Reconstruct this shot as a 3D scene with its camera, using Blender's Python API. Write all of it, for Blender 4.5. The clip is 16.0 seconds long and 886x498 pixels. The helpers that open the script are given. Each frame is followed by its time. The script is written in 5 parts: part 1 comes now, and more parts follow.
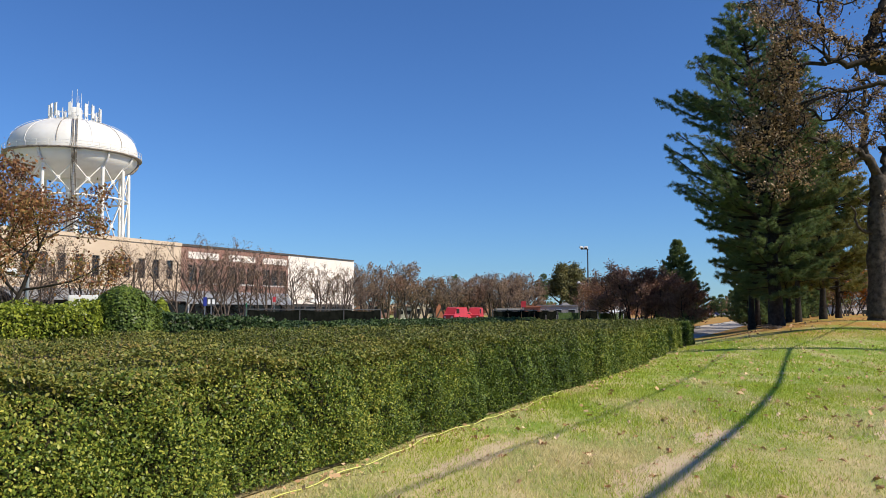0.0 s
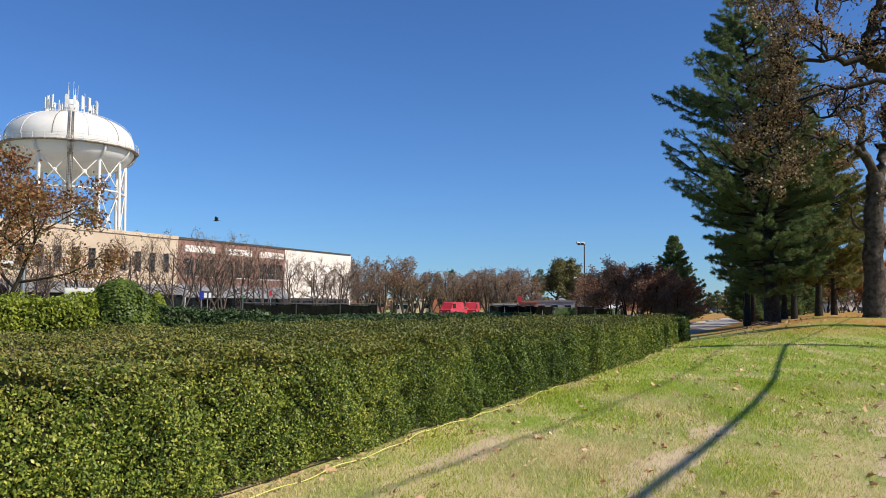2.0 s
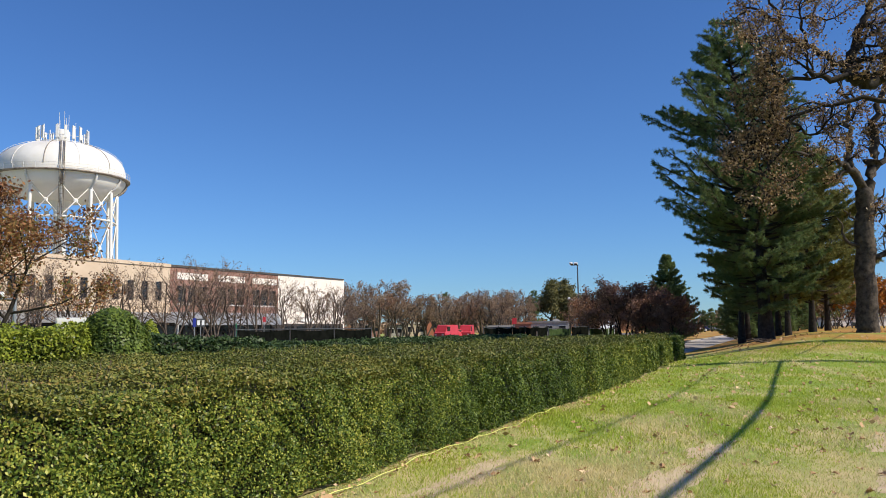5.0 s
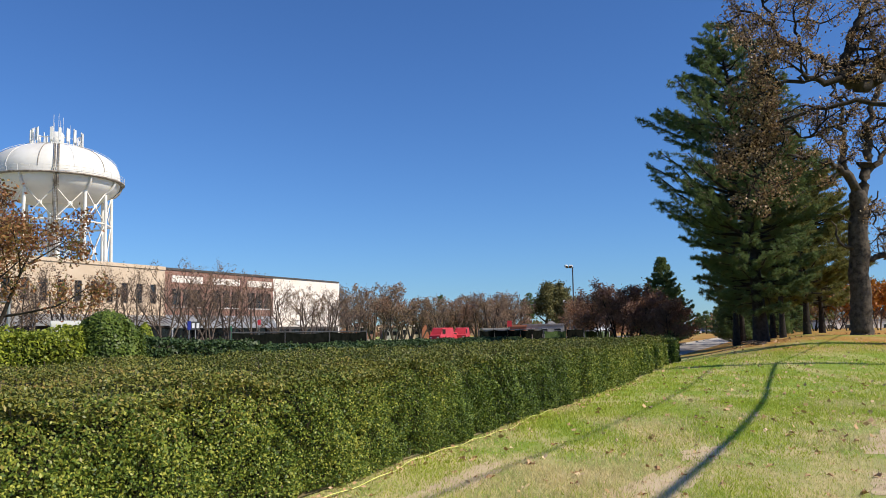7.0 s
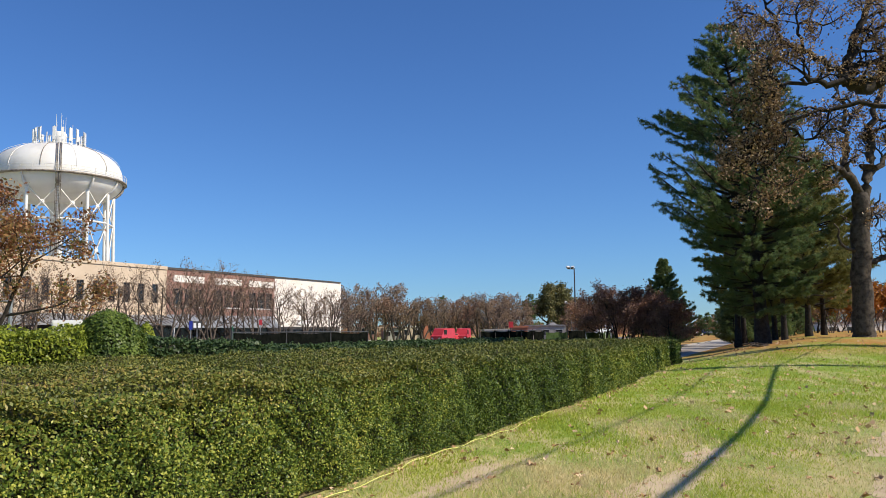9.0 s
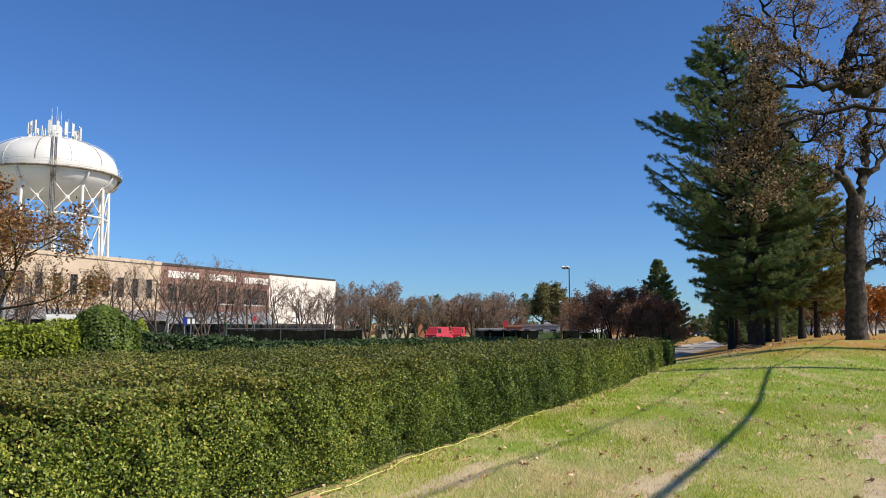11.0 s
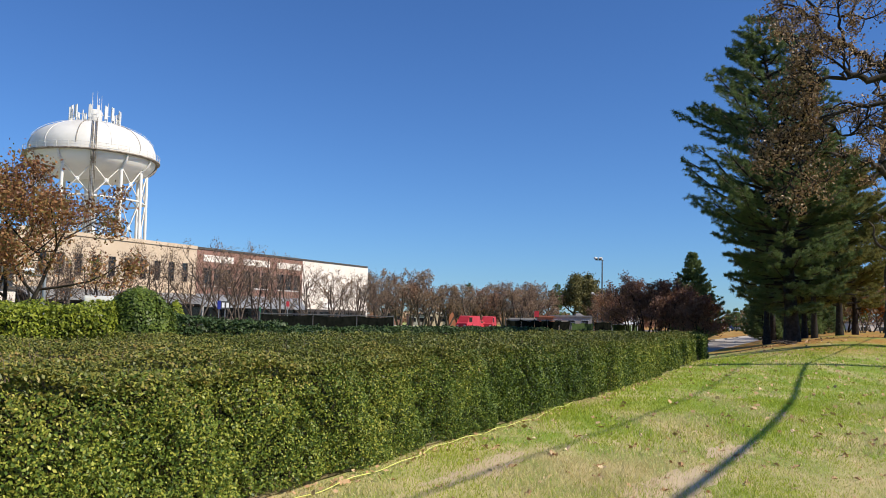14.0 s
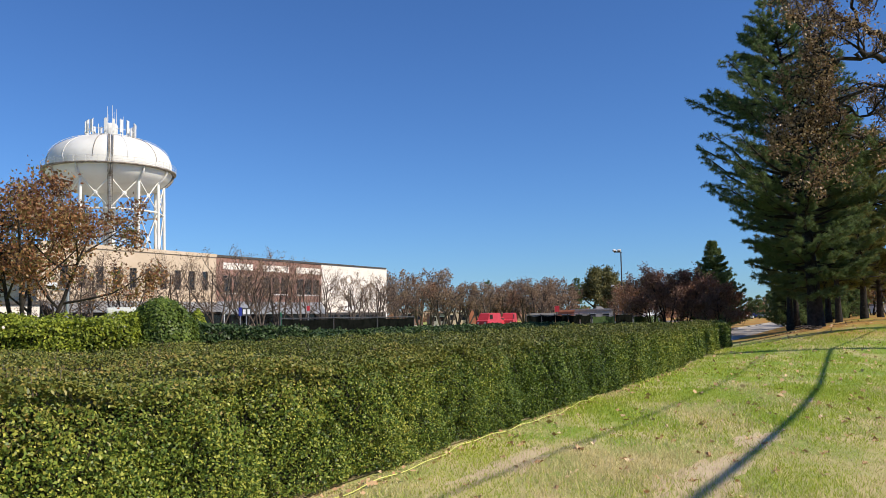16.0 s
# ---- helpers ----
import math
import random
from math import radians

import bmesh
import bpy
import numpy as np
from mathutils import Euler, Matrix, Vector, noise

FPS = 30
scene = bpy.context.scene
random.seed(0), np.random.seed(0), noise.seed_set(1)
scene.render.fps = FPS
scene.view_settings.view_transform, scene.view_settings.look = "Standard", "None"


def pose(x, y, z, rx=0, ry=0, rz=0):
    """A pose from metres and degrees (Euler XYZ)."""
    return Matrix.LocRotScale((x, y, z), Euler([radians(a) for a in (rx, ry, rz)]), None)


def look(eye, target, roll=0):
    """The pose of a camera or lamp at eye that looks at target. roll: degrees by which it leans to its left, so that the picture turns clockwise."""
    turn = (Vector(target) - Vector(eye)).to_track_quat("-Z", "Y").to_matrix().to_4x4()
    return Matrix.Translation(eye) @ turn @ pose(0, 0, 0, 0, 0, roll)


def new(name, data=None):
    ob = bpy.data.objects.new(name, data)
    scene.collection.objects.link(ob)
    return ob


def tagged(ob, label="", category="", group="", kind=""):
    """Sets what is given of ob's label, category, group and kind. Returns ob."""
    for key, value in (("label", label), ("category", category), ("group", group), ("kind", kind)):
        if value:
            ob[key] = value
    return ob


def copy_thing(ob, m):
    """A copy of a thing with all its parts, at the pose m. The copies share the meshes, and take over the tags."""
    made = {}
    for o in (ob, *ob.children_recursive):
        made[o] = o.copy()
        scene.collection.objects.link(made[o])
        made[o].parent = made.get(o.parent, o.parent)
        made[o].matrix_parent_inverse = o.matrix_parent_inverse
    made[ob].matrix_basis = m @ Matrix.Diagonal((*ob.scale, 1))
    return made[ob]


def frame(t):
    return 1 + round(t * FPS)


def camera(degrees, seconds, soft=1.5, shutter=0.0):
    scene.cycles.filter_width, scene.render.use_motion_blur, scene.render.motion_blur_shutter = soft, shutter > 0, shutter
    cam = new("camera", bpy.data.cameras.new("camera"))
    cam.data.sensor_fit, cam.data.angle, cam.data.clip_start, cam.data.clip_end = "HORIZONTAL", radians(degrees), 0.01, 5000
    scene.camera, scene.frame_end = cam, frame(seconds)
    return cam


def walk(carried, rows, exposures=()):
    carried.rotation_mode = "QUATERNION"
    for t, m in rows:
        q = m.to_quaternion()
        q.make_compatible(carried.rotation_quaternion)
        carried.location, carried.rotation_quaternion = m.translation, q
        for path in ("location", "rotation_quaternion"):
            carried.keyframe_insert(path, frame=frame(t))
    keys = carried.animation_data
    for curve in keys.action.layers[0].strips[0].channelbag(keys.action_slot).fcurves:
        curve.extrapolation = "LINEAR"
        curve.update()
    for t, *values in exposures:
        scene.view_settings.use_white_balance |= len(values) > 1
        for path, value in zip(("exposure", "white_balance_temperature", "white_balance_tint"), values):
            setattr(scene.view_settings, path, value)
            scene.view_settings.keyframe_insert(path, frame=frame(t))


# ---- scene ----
cam = camera(57.0, 16.0, 0.9)
EYE = (0.0, 0.0, 1.6)
PATH = [  # seconds, yaw, pitch, roll
    (0, 0.000, 4.356, 0.000), (0.5, -0.079, 4.269, 0.031), (1, -0.276, 4.130, -0.151), (1.5, -0.314, 4.046, -0.287),
    (2, -0.246, 3.989, -0.308), (2.5, -0.203, 4.024, -0.071), (3, -0.173, 4.401, 0.221), (3.5, -0.170, 4.870, 0.393),
    (4, -0.224, 5.214, 0.480), (4.5, -0.434, 5.446, 0.645), (7, -0.972, 5.775, 0.831), (7.5, -0.936, 5.813, 0.869),
    (8, -0.904, 5.843, 0.842), (8.5, -0.894, 5.919, 0.777), (9, -0.873, 5.825, 0.610), (11.5, -1.328, 5.719, -0.045),
    (12, -1.469, 5.914, 0.017), (12.5, -1.638, 5.988, -0.122), (13, -1.289, 5.484, -0.393), (13.5, -0.135, 5.030, -1.306),
    (14, 0.903, 4.907, -1.199), (14.5, 1.542, 4.922, -0.573), (15, 2.280, 4.862, 0.384), (15.5, 2.488, 4.828, 0.617),
    (16, 2.326, 4.815, 0.986)]

# ---- light ----
SUN_AZ, SUN_EL = 110.0, 40.0          # degrees clockwise from +y, and above the horizon
world = bpy.data.worlds.new("world")
scene.world = world
world.use_nodes = True
wn = world.node_tree
sky = wn.nodes.new("ShaderNodeTexSky")
sky.sky_type, sky.sun_disc = 'NISHITA', False
sky.sun_elevation, sky.sun_rotation = radians(SUN_EL), radians(SUN_AZ)
sky.air_density, sky.dust_density, sky.ozone_density, sky.altitude = 1.0, 0.1, 1.5, 200
tint = wn.nodes.new("ShaderNodeMix")            # the clear, deep blue of a dry autumn sky
tint.data_type, tint.blend_type = 'RGBA', 'MULTIPLY'
tint.inputs[0].default_value, tint.inputs[7].default_value = 1.0, (0.51, 0.85, 1.38, 1)
wn.links.new(sky.outputs[0], tint.inputs[6])
wn.links.new(tint.outputs[2], wn.nodes["Background"].inputs[0])
wn.nodes["Background"].inputs[1].default_value = 0.081
sun = new("sun", bpy.data.lights.new("sun", 'SUN'))
sun.data.energy, sun.data.angle, sun.data.color = 5.0, radians(0.55), (1.0, 0.91, 0.77)
TO_SUN = Vector((math.sin(radians(SUN_AZ)) * math.cos(radians(SUN_EL)), math.cos(radians(SUN_AZ)) * math.cos(radians(SUN_EL)), math.sin(radians(SUN_EL))))
sun.matrix_world = look(TO_SUN * 60, (0, 0, 0))

# ---- materials ----


def rgb(h):
    return (*h, 1.0)


def material(name, stops, scale=3.0, rough=0.8, metal=0.0, bump=0.3, fine=40.0, by="noise", translucent=0.0, spec=0.3):
    """A surface whose colour runs through stops by noise, by piece (island) or by object, with fine relief."""
    m = bpy.data.materials.new(name)
    m.use_nodes = True
    nt = m.node_tree
    b = nt.nodes["Principled BSDF"]
    b.inputs["Roughness"].default_value, b.inputs["Metallic"].default_value = rough, metal
    b.inputs["Specular IOR Level"].default_value = spec
    ramp = nt.nodes.new("ShaderNodeValToRGB")
    els = ramp.color_ramp.elements
    while len(els) < len(stops):
        els.new(0.5)
    for i, (p, c) in enumerate(stops):
        els[i].position, els[i].color = p, rgb(c)
    co = nt.nodes.new("ShaderNodeTexCoord")
    if by == "island":
        g = nt.nodes.new("ShaderNodeNewGeometry")
        n2 = nt.nodes.new("ShaderNodeTexNoise")
        n2.inputs["Scale"].default_value, n2.inputs["Detail"].default_value = scale, 3
        nt.links.new(co.outputs["Object"], n2.inputs["Vector"])
        mx = nt.nodes.new("ShaderNodeMath")
        mx.operation = 'MULTIPLY_ADD'
        mx.inputs[1].default_value, mx.inputs[2].default_value = 0.55, -0.05
        nt.links.new(g.outputs["Random Per Island"], mx.inputs[0])
        ad = nt.nodes.new("ShaderNodeMath")
        ad.operation = 'MULTIPLY_ADD'
        ad.inputs[1].default_value = 0.5
        nt.links.new(n2.outputs["Fac"], ad.inputs[0])
        nt.links.new(mx.outputs[0], ad.inputs[2])
        fac = ad.outputs[0]
    elif by == "object":
        g = nt.nodes.new("ShaderNodeObjectInfo")
        fac = g.outputs["Random"]
    else:
        n1 = nt.nodes.new("ShaderNodeTexNoise")
        n1.inputs["Scale"].default_value, n1.inputs["Detail"].default_value, n1.inputs["Roughness"].default_value = scale, 6, 0.6
        nt.links.new(co.outputs["Object"], n1.inputs["Vector"])
        fac = n1.outputs["Fac"]
    nt.links.new(fac, ramp.inputs[0])
    nt.links.new(ramp.outputs[0], b.inputs["Base Color"])
    if bump:
        nf = nt.nodes.new("ShaderNodeTexNoise")
        nf.inputs["Scale"].default_value, nf.inputs["Detail"].default_value = fine, 4
        nt.links.new(co.outputs["Object"], nf.inputs["Vector"])
        bp = nt.nodes.new("ShaderNodeBump")
        bp.inputs["Strength"].default_value, bp.inputs["Distance"].default_value = bump, 0.02
        nt.links.new(nf.outputs["Fac"], bp.inputs["Height"])
        nt.links.new(bp.outputs[0], b.inputs["Normal"])
    if translucent:
        tr = nt.nodes.new("ShaderNodeBsdfTranslucent")
        nt.links.new(ramp.outputs[0], tr.inputs[0])
        ms = nt.nodes.new("ShaderNodeMixShader")
        ms.inputs[0].default_value = translucent
        nt.links.new(b.outputs[0], ms.inputs[1])
        nt.links.new(tr.outputs[0], ms.inputs[2])
        nt.links.new(ms.outputs[0], nt.nodes["Material Output"].inputs[0])
    return m


def two(a, b, lo=0.35, hi=0.65):
    return [(lo, a), (hi, b)]


def lawn_material():
    """Green turf with straw-coloured dry patches; bare orange needle litter on the mound."""
    m = material("lawn", two((0.28, 0.35, 0.05), (0.17, 0.27, 0.03)), 9.0, 0.95, bump=0.6, fine=60)
    nt = m.node_tree
    b = nt.nodes["Principled BSDF"]
    ramp = [n for n in nt.nodes if n.type == 'VALTORGB'][0]
    co = [n for n in nt.nodes if n.type == 'TEX_COORD'][0]

    def noise_fac(scale, lo, hi, stretch=None):
        n = nt.nodes.new("ShaderNodeTexNoise")
        n.inputs["Scale"].default_value, n.inputs["Detail"].default_value, n.inputs["Roughness"].default_value = scale, 5, 0.65
        src = co.outputs["Object"]
        if stretch:
            mp = nt.nodes.new("ShaderNodeMapping")
            mp.inputs["Scale"].default_value = stretch
            mp.inputs["Rotation"].default_value = (0, 0, radians(24))
            nt.links.new(src, mp.inputs[0])
            src = mp.outputs[0]
        nt.links.new(src, n.inputs["Vector"])
        r = nt.nodes.new("ShaderNodeMapRange")
        r.inputs[1].default_value, r.inputs[2].default_value = lo, hi
        nt.links.new(n.outputs["Fac"], r.inputs[0])
        return r.outputs[0]

    def mix(fac, a, colour):
        x = nt.nodes.new("ShaderNodeMix")
        x.data_type = 'RGBA'
        nt.links.new(fac, x.inputs[0])
        nt.links.new(a, x.inputs[6])
        x.inputs[7].default_value = rgb(colour)
        return x.outputs[2]

    # dryness grows towards the worn strip close to the hedge's near end
    sep = nt.nodes.new("ShaderNodeSeparateXYZ")
    nt.links.new(co.outputs["Object"], sep.inputs[0])
    near = nt.nodes.new("ShaderNodeMapRange")
    near.inputs[1].default_value, near.inputs[2].default_value, near.inputs[3].default_value, near.inputs[4].default_value = 6, 17, 0.26, -0.25
    nt.links.new(sep.outputs[1], near.inputs[0])
    dry = noise_fac(0.55, 0.42, 0.62, (1.6, 0.7, 1))
    add = nt.nodes.new("ShaderNodeMath")
    add.operation, add.use_clamp = 'ADD', True
    nt.links.new(dry, add.inputs[0])
    nt.links.new(near.outputs[0], add.inputs[1])
    c = mix(add.outputs[0], ramp.outputs[0], (0.58, 0.47, 0.24))
    c = mix(noise_fac(0.9, 0.62, 0.72, (1.5, 0.6, 1)), c, (0.52, 0.39, 0.24))
    # needle litter far up the mound
    lit = nt.nodes.new("ShaderNodeMapRange")
    lit.inputs[1].default_value, lit.inputs[2].default_value = 30, 33.5
    nt.links.new(sep.outputs[1], lit.inputs[0])
    under = nt.nodes.new("ShaderNodeMapRange")
    under.inputs[1].default_value, under.inputs[2].default_value = 11.5, 15.0
    nt.links.new(sep.outputs[0], under.inputs[0])
    both = nt.nodes.new("ShaderNodeMath")
    both.operation = 'MULTIPLY'
    nt.links.new(lit.outputs[0], both.inputs[0])
    nt.links.new(under.outputs[0], both.inputs[1])
    mul = nt.nodes.new("ShaderNodeMath")
    mul.operation, mul.use_clamp = 'MULTIPLY', True
    nt.links.new(both.outputs[0], mul.inputs[0])
    nt.links.new(noise_fac(0.25, 0.33, 0.5), mul.inputs[1])
    c = mix(mul.outputs[0], c, (0.42, 0.215, 0.05))
    nt.links.new(c, b.inputs["Base Color"])
    return m


M_LAWN = lawn_material()
M_BLADE = material("grass_blade", [(0.0, (0.22, 0.31, 0.028)), (0.5, (0.41, 0.49, 0.055)), (1, (0.62, 0.59, 0.13))], 0.8, 0.7, bump=0, by="island", translucent=0.4)
M_STRAW = material("straw_blade", [(0.0, (0.45, 0.4, 0.14)), (0.5, (0.69, 0.59, 0.3)), (1, (0.8, 0.7, 0.44))], 0.8, 0.8, bump=0, by="island", translucent=0.35)
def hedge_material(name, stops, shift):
    """Glossy small leaves that vary leaf by leaf and plant by plant; shift moves the mix along the row from its near
    end to its far end, higher being lighter and yellower.
    """
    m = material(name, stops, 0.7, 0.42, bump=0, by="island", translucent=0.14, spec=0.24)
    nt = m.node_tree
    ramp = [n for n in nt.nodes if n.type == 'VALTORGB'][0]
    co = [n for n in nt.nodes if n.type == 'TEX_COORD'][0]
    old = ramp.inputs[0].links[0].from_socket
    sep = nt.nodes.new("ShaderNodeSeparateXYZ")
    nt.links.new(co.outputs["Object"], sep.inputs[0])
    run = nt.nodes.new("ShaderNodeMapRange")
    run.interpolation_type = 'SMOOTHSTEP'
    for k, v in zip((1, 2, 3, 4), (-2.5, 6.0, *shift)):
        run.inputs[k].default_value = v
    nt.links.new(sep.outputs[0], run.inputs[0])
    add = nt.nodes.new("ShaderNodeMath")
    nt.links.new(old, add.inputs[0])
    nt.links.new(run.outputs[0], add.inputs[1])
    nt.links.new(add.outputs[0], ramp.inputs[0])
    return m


# The darkest stop puts the shade of gaps between leaves into leaf colour.
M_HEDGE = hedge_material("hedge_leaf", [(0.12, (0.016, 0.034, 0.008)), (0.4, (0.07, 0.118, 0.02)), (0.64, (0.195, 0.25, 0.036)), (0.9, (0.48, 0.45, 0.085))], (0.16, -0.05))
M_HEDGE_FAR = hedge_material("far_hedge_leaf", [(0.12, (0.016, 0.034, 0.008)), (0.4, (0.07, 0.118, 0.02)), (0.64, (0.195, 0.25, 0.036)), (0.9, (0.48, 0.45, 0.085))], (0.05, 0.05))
M_HEDGE_DK = material("dark_hedge_leaf", [(0.1, (0.02, 0.042, 0.014)), (0.6, (0.06, 0.1, 0.03)), (1, (0.14, 0.18, 0.05))], 0.9, 0.45, bump=0, by="island", translucent=0.15, spec=0.28)
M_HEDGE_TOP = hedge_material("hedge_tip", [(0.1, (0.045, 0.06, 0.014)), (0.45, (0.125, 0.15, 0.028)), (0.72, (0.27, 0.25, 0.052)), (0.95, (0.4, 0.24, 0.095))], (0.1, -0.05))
M_HEDGE_YEL = material("hedge_leaf_yellow", [(0.1, (0.055, 0.09, 0.012)), (0.5, (0.26, 0.31, 0.03)), (1, (0.5, 0.49, 0.065))], 0.8, 0.45, bump=0, by="island", translucent=0.25)
M_BUSH = material("bush_leaf", [(0.1, (0.035, 0.065, 0.012)), (0.55, (0.12, 0.175, 0.028)), (0.95, (0.27, 0.32, 0.055))], 0.9, 0.45, bump=0, by="island", translucent=0.2, spec=0.28)
# Near-black core colour stands for the shade deep inside hedges and bush.
M_CORE = material("core_shade", two((0.012, 0.014, 0.006), (0.03, 0.025, 0.014)), 12, 0.95)
M_BARK = material("grey_bark", two((0.065, 0.05, 0.04), (0.15, 0.12, 0.095)), 7, 0.95, bump=0.9, fine=18)
M_BARK_OAK = material("oak_bark", two((0.035, 0.028, 0.023), (0.11, 0.09, 0.072)), 5, 0.95, bump=1.0, fine=9)
# Bark with the shade under the crowns put into its near-black colour.
M_BARK_SHADE = material("shaded_bark", two((0.013, 0.011, 0.009), (0.042, 0.034, 0.028)), 6, 0.95, bump=0.9, fine=16)
M_TWIG = material("twig", two((0.11, 0.075, 0.058), (0.22, 0.16, 0.125)), 5, 0.95, bump=0)
M_NEEDLE = material("pine_needle", [(0.1, (0.065, 0.105, 0.04)), (0.5, (0.14, 0.2, 0.075)), (0.85, (0.24, 0.3, 0.105)), (1, (0.34, 0.33, 0.13))], 0.5, 0.5, bump=0, by="island", translucent=0.5)
M_NEEDLE_OL = material("olive_needle", [(0.1, (0.08, 0.1, 0.034)), (0.5, (0.19, 0.2, 0.06)), (1, (0.36, 0.3, 0.1))], 0.5, 0.6, bump=0, by="island", translucent=0.5)
M_SPRUCE = material("spruce_needle", [(0.1, (0.07, 0.115, 0.045)), (0.5, (0.16, 0.22, 0.08)), (1, (0.3, 0.33, 0.11))], 0.5, 0.6, bump=0, by="island", translucent=0.45)
M_OAKLEAF = material("oak_leaf", [(0.1, (0.075, 0.045, 0.026)), (0.4, (0.23, 0.14, 0.07)), (0.65, (0.4, 0.27, 0.135)), (0.95, (0.68, 0.58, 0.4))], 0.9, 0.42, bump=0, by="island", translucent=0.3)
M_REDLEAF = material("russet_leaf", [(0.1, (0.075, 0.038, 0.022)), (0.35, (0.25, 0.1, 0.05)), (0.55, (0.45, 0.24, 0.1)), (0.75, (0.12, 0.145, 0.045)), (1, (0.42, 0.15, 0.07))], 0.7, 0.42, bump=0, by="island", translucent=0.35)
M_MAROON = material("maroon_leaf", [(0.1, (0.11, 0.062, 0.048)), (0.6, (0.27, 0.15, 0.105)), (1, (0.48, 0.3, 0.19))], 0.3, 0.6, bump=0, by="island", translucent=0.32)
M_RUSTTREE = material("rust_leaf", [(0.1, (0.16, 0.075, 0.045)), (0.6, (0.32, 0.165, 0.095)), (1, (0.46, 0.27, 0.15))], 0.3, 0.6, bump=0, by="island", translucent=0.25)
M_OLIVE = material("olive_leaf", [(0.1, (0.07, 0.075, 0.03)), (0.6, (0.18, 0.165, 0.055)), (1, (0.3, 0.25, 0.09))], 0.3, 0.6, bump=0, by="island", translucent=0.15)
M_ORANGE = material("orange_leaf", [(0.1, (0.3, 0.1, 0.02)), (0.6, (0.5, 0.2, 0.03)), (1, (0.55, 0.3, 0.06))], 0.3, 0.6, bump=0, by="island", translucent=0.2)
M_TAN = material("tan_leaf", [(0.1, (0.17, 0.11, 0.072)), (0.6, (0.34, 0.23, 0.145)), (1, (0.48, 0.35, 0.22))], 0.3, 0.7, bump=0, by="island", translucent=0.25)
M_LITTER = material("dead_leaf", [(0.1, (0.4, 0.22, 0.1)), (0.6, (0.6, 0.39, 0.21)), (1, (0.78, 0.61, 0.4))], 0.7, 0.7, bump=0.2, by="object")
M_LITTER2 = material("dead_leaf_small", [(0.1, (0.4, 0.22, 0.1)), (0.6, (0.6, 0.39, 0.21)), (1, (0.78, 0.61, 0.4))], 0.7, 0.7, bump=0, by="island")
M_WHITE = material("tank_paint", [(0.3, (0.67, 0.64, 0.58)), (0.5, (0.78, 0.755, 0.7)), (0.7, (0.8, 0.785, 0.74))], 0.25, 0.45, bump=0.05, fine=3)
M_STAIN = material("rust_stained_steel", two((0.12, 0.09, 0.065), (0.4, 0.36, 0.3)), 2.0, 0.7)
M_ANT = material("antenna_grey", two((0.62, 0.62, 0.6), (0.75, 0.75, 0.73)), 2, 0.5, bump=0)
M_CREAM = material("cream_stucco", [(0.3, (0.53, 0.41, 0.29)), (0.55, (0.60, 0.475, 0.345)), (0.75, (0.65, 0.53, 0.4))], 0.6, 0.85, bump=0.2, fine=14)
M_WALLW = material("white_render", [(0.3, (0.70, 0.62, 0.53)), (0.55, (0.78, 0.71, 0.63)), (0.75, (0.8, 0.75, 0.68))], 0.5, 0.85, bump=0.2, fine=14)
M_COPING = material("dark_coping", two((0.05, 0.045, 0.04), (0.10, 0.09, 0.08)), 2, 0.6)
M_AWN = material("grey_metal_roof", two((0.22, 0.23, 0.24), (0.34, 0.35, 0.36)), 1.2, 0.4, 0.4, bump=0.1)
M_DARKWALL = material("dark_storefront", two((0.025, 0.022, 0.02), (0.06, 0.05, 0.045)), 1.5, 0.5)
M_GLASS = material("window_glass", two((0.012, 0.014, 0.016), (0.03, 0.032, 0.035)), 1.0, 0.08, bump=0, spec=0.5)
M_TRIM = material("white_trim", two((0.62, 0.6, 0.56), (0.75, 0.73, 0.7)), 3, 0.6)
M_ASPH = material("asphalt", two((0.10, 0.098, 0.094), (0.17, 0.165, 0.155)), 0.8, 0.95, bump=0.4, fine=30)
M_ROAD = material("worn_road", two((0.36, 0.32, 0.28), (0.48, 0.43, 0.38)), 0.5, 0.95, bump=0.4, fine=30)
M_CONC = material("concrete", two((0.3, 0.28, 0.25), (0.42, 0.39, 0.35)), 1.2, 0.9)
M_SCREEN = material("black_fence_fabric", two((0.004, 0.005, 0.004), (0.01, 0.011, 0.009)), 4, 1.0, spec=0.0)
M_GSCREEN = material("green_fence_fabric", two((0.03, 0.05, 0.02), (0.06, 0.09, 0.035)), 4, 1.0, spec=0.0)
M_POLE = material("galvanised_steel", two((0.28, 0.29, 0.3), (0.4, 0.41, 0.42)), 3, 0.45, 0.6)
M_POLE_DK = material("dark_steel", two((0.05, 0.05, 0.052), (0.09, 0.09, 0.092)), 3, 0.5, 0.3)
M_WOOD = material("creosoted_pole", two((0.07, 0.05, 0.035), (0.16, 0.12, 0.085)), 4, 0.9)
M_CABLE = material("black_cable", two((0.02, 0.02, 0.02), (0.035, 0.035, 0.035)), 4, 0.7)
M_CORD = material("yellow_cord", two((0.6, 0.6, 0.14), (0.7, 0.7, 0.22)), 4, 0.5, bump=0)
M_RED = material("red_paint", two((0.45, 0.035, 0.05), (0.55, 0.05, 0.06)), 1, 0.35, bump=0)
M_WPAINT = material("white_paint", two((0.68, 0.68, 0.68), (0.78, 0.78, 0.78)), 1, 0.35, bump=0)
M_SILVER = material("silver_paint", two((0.3, 0.33, 0.37), (0.42, 0.45, 0.48)), 1, 0.3, 0.4, bump=0)
M_BLUE = material("blue_paint", two((0.02, 0.03, 0.22), (0.03, 0.05, 0.3)), 1, 0.4, bump=0)
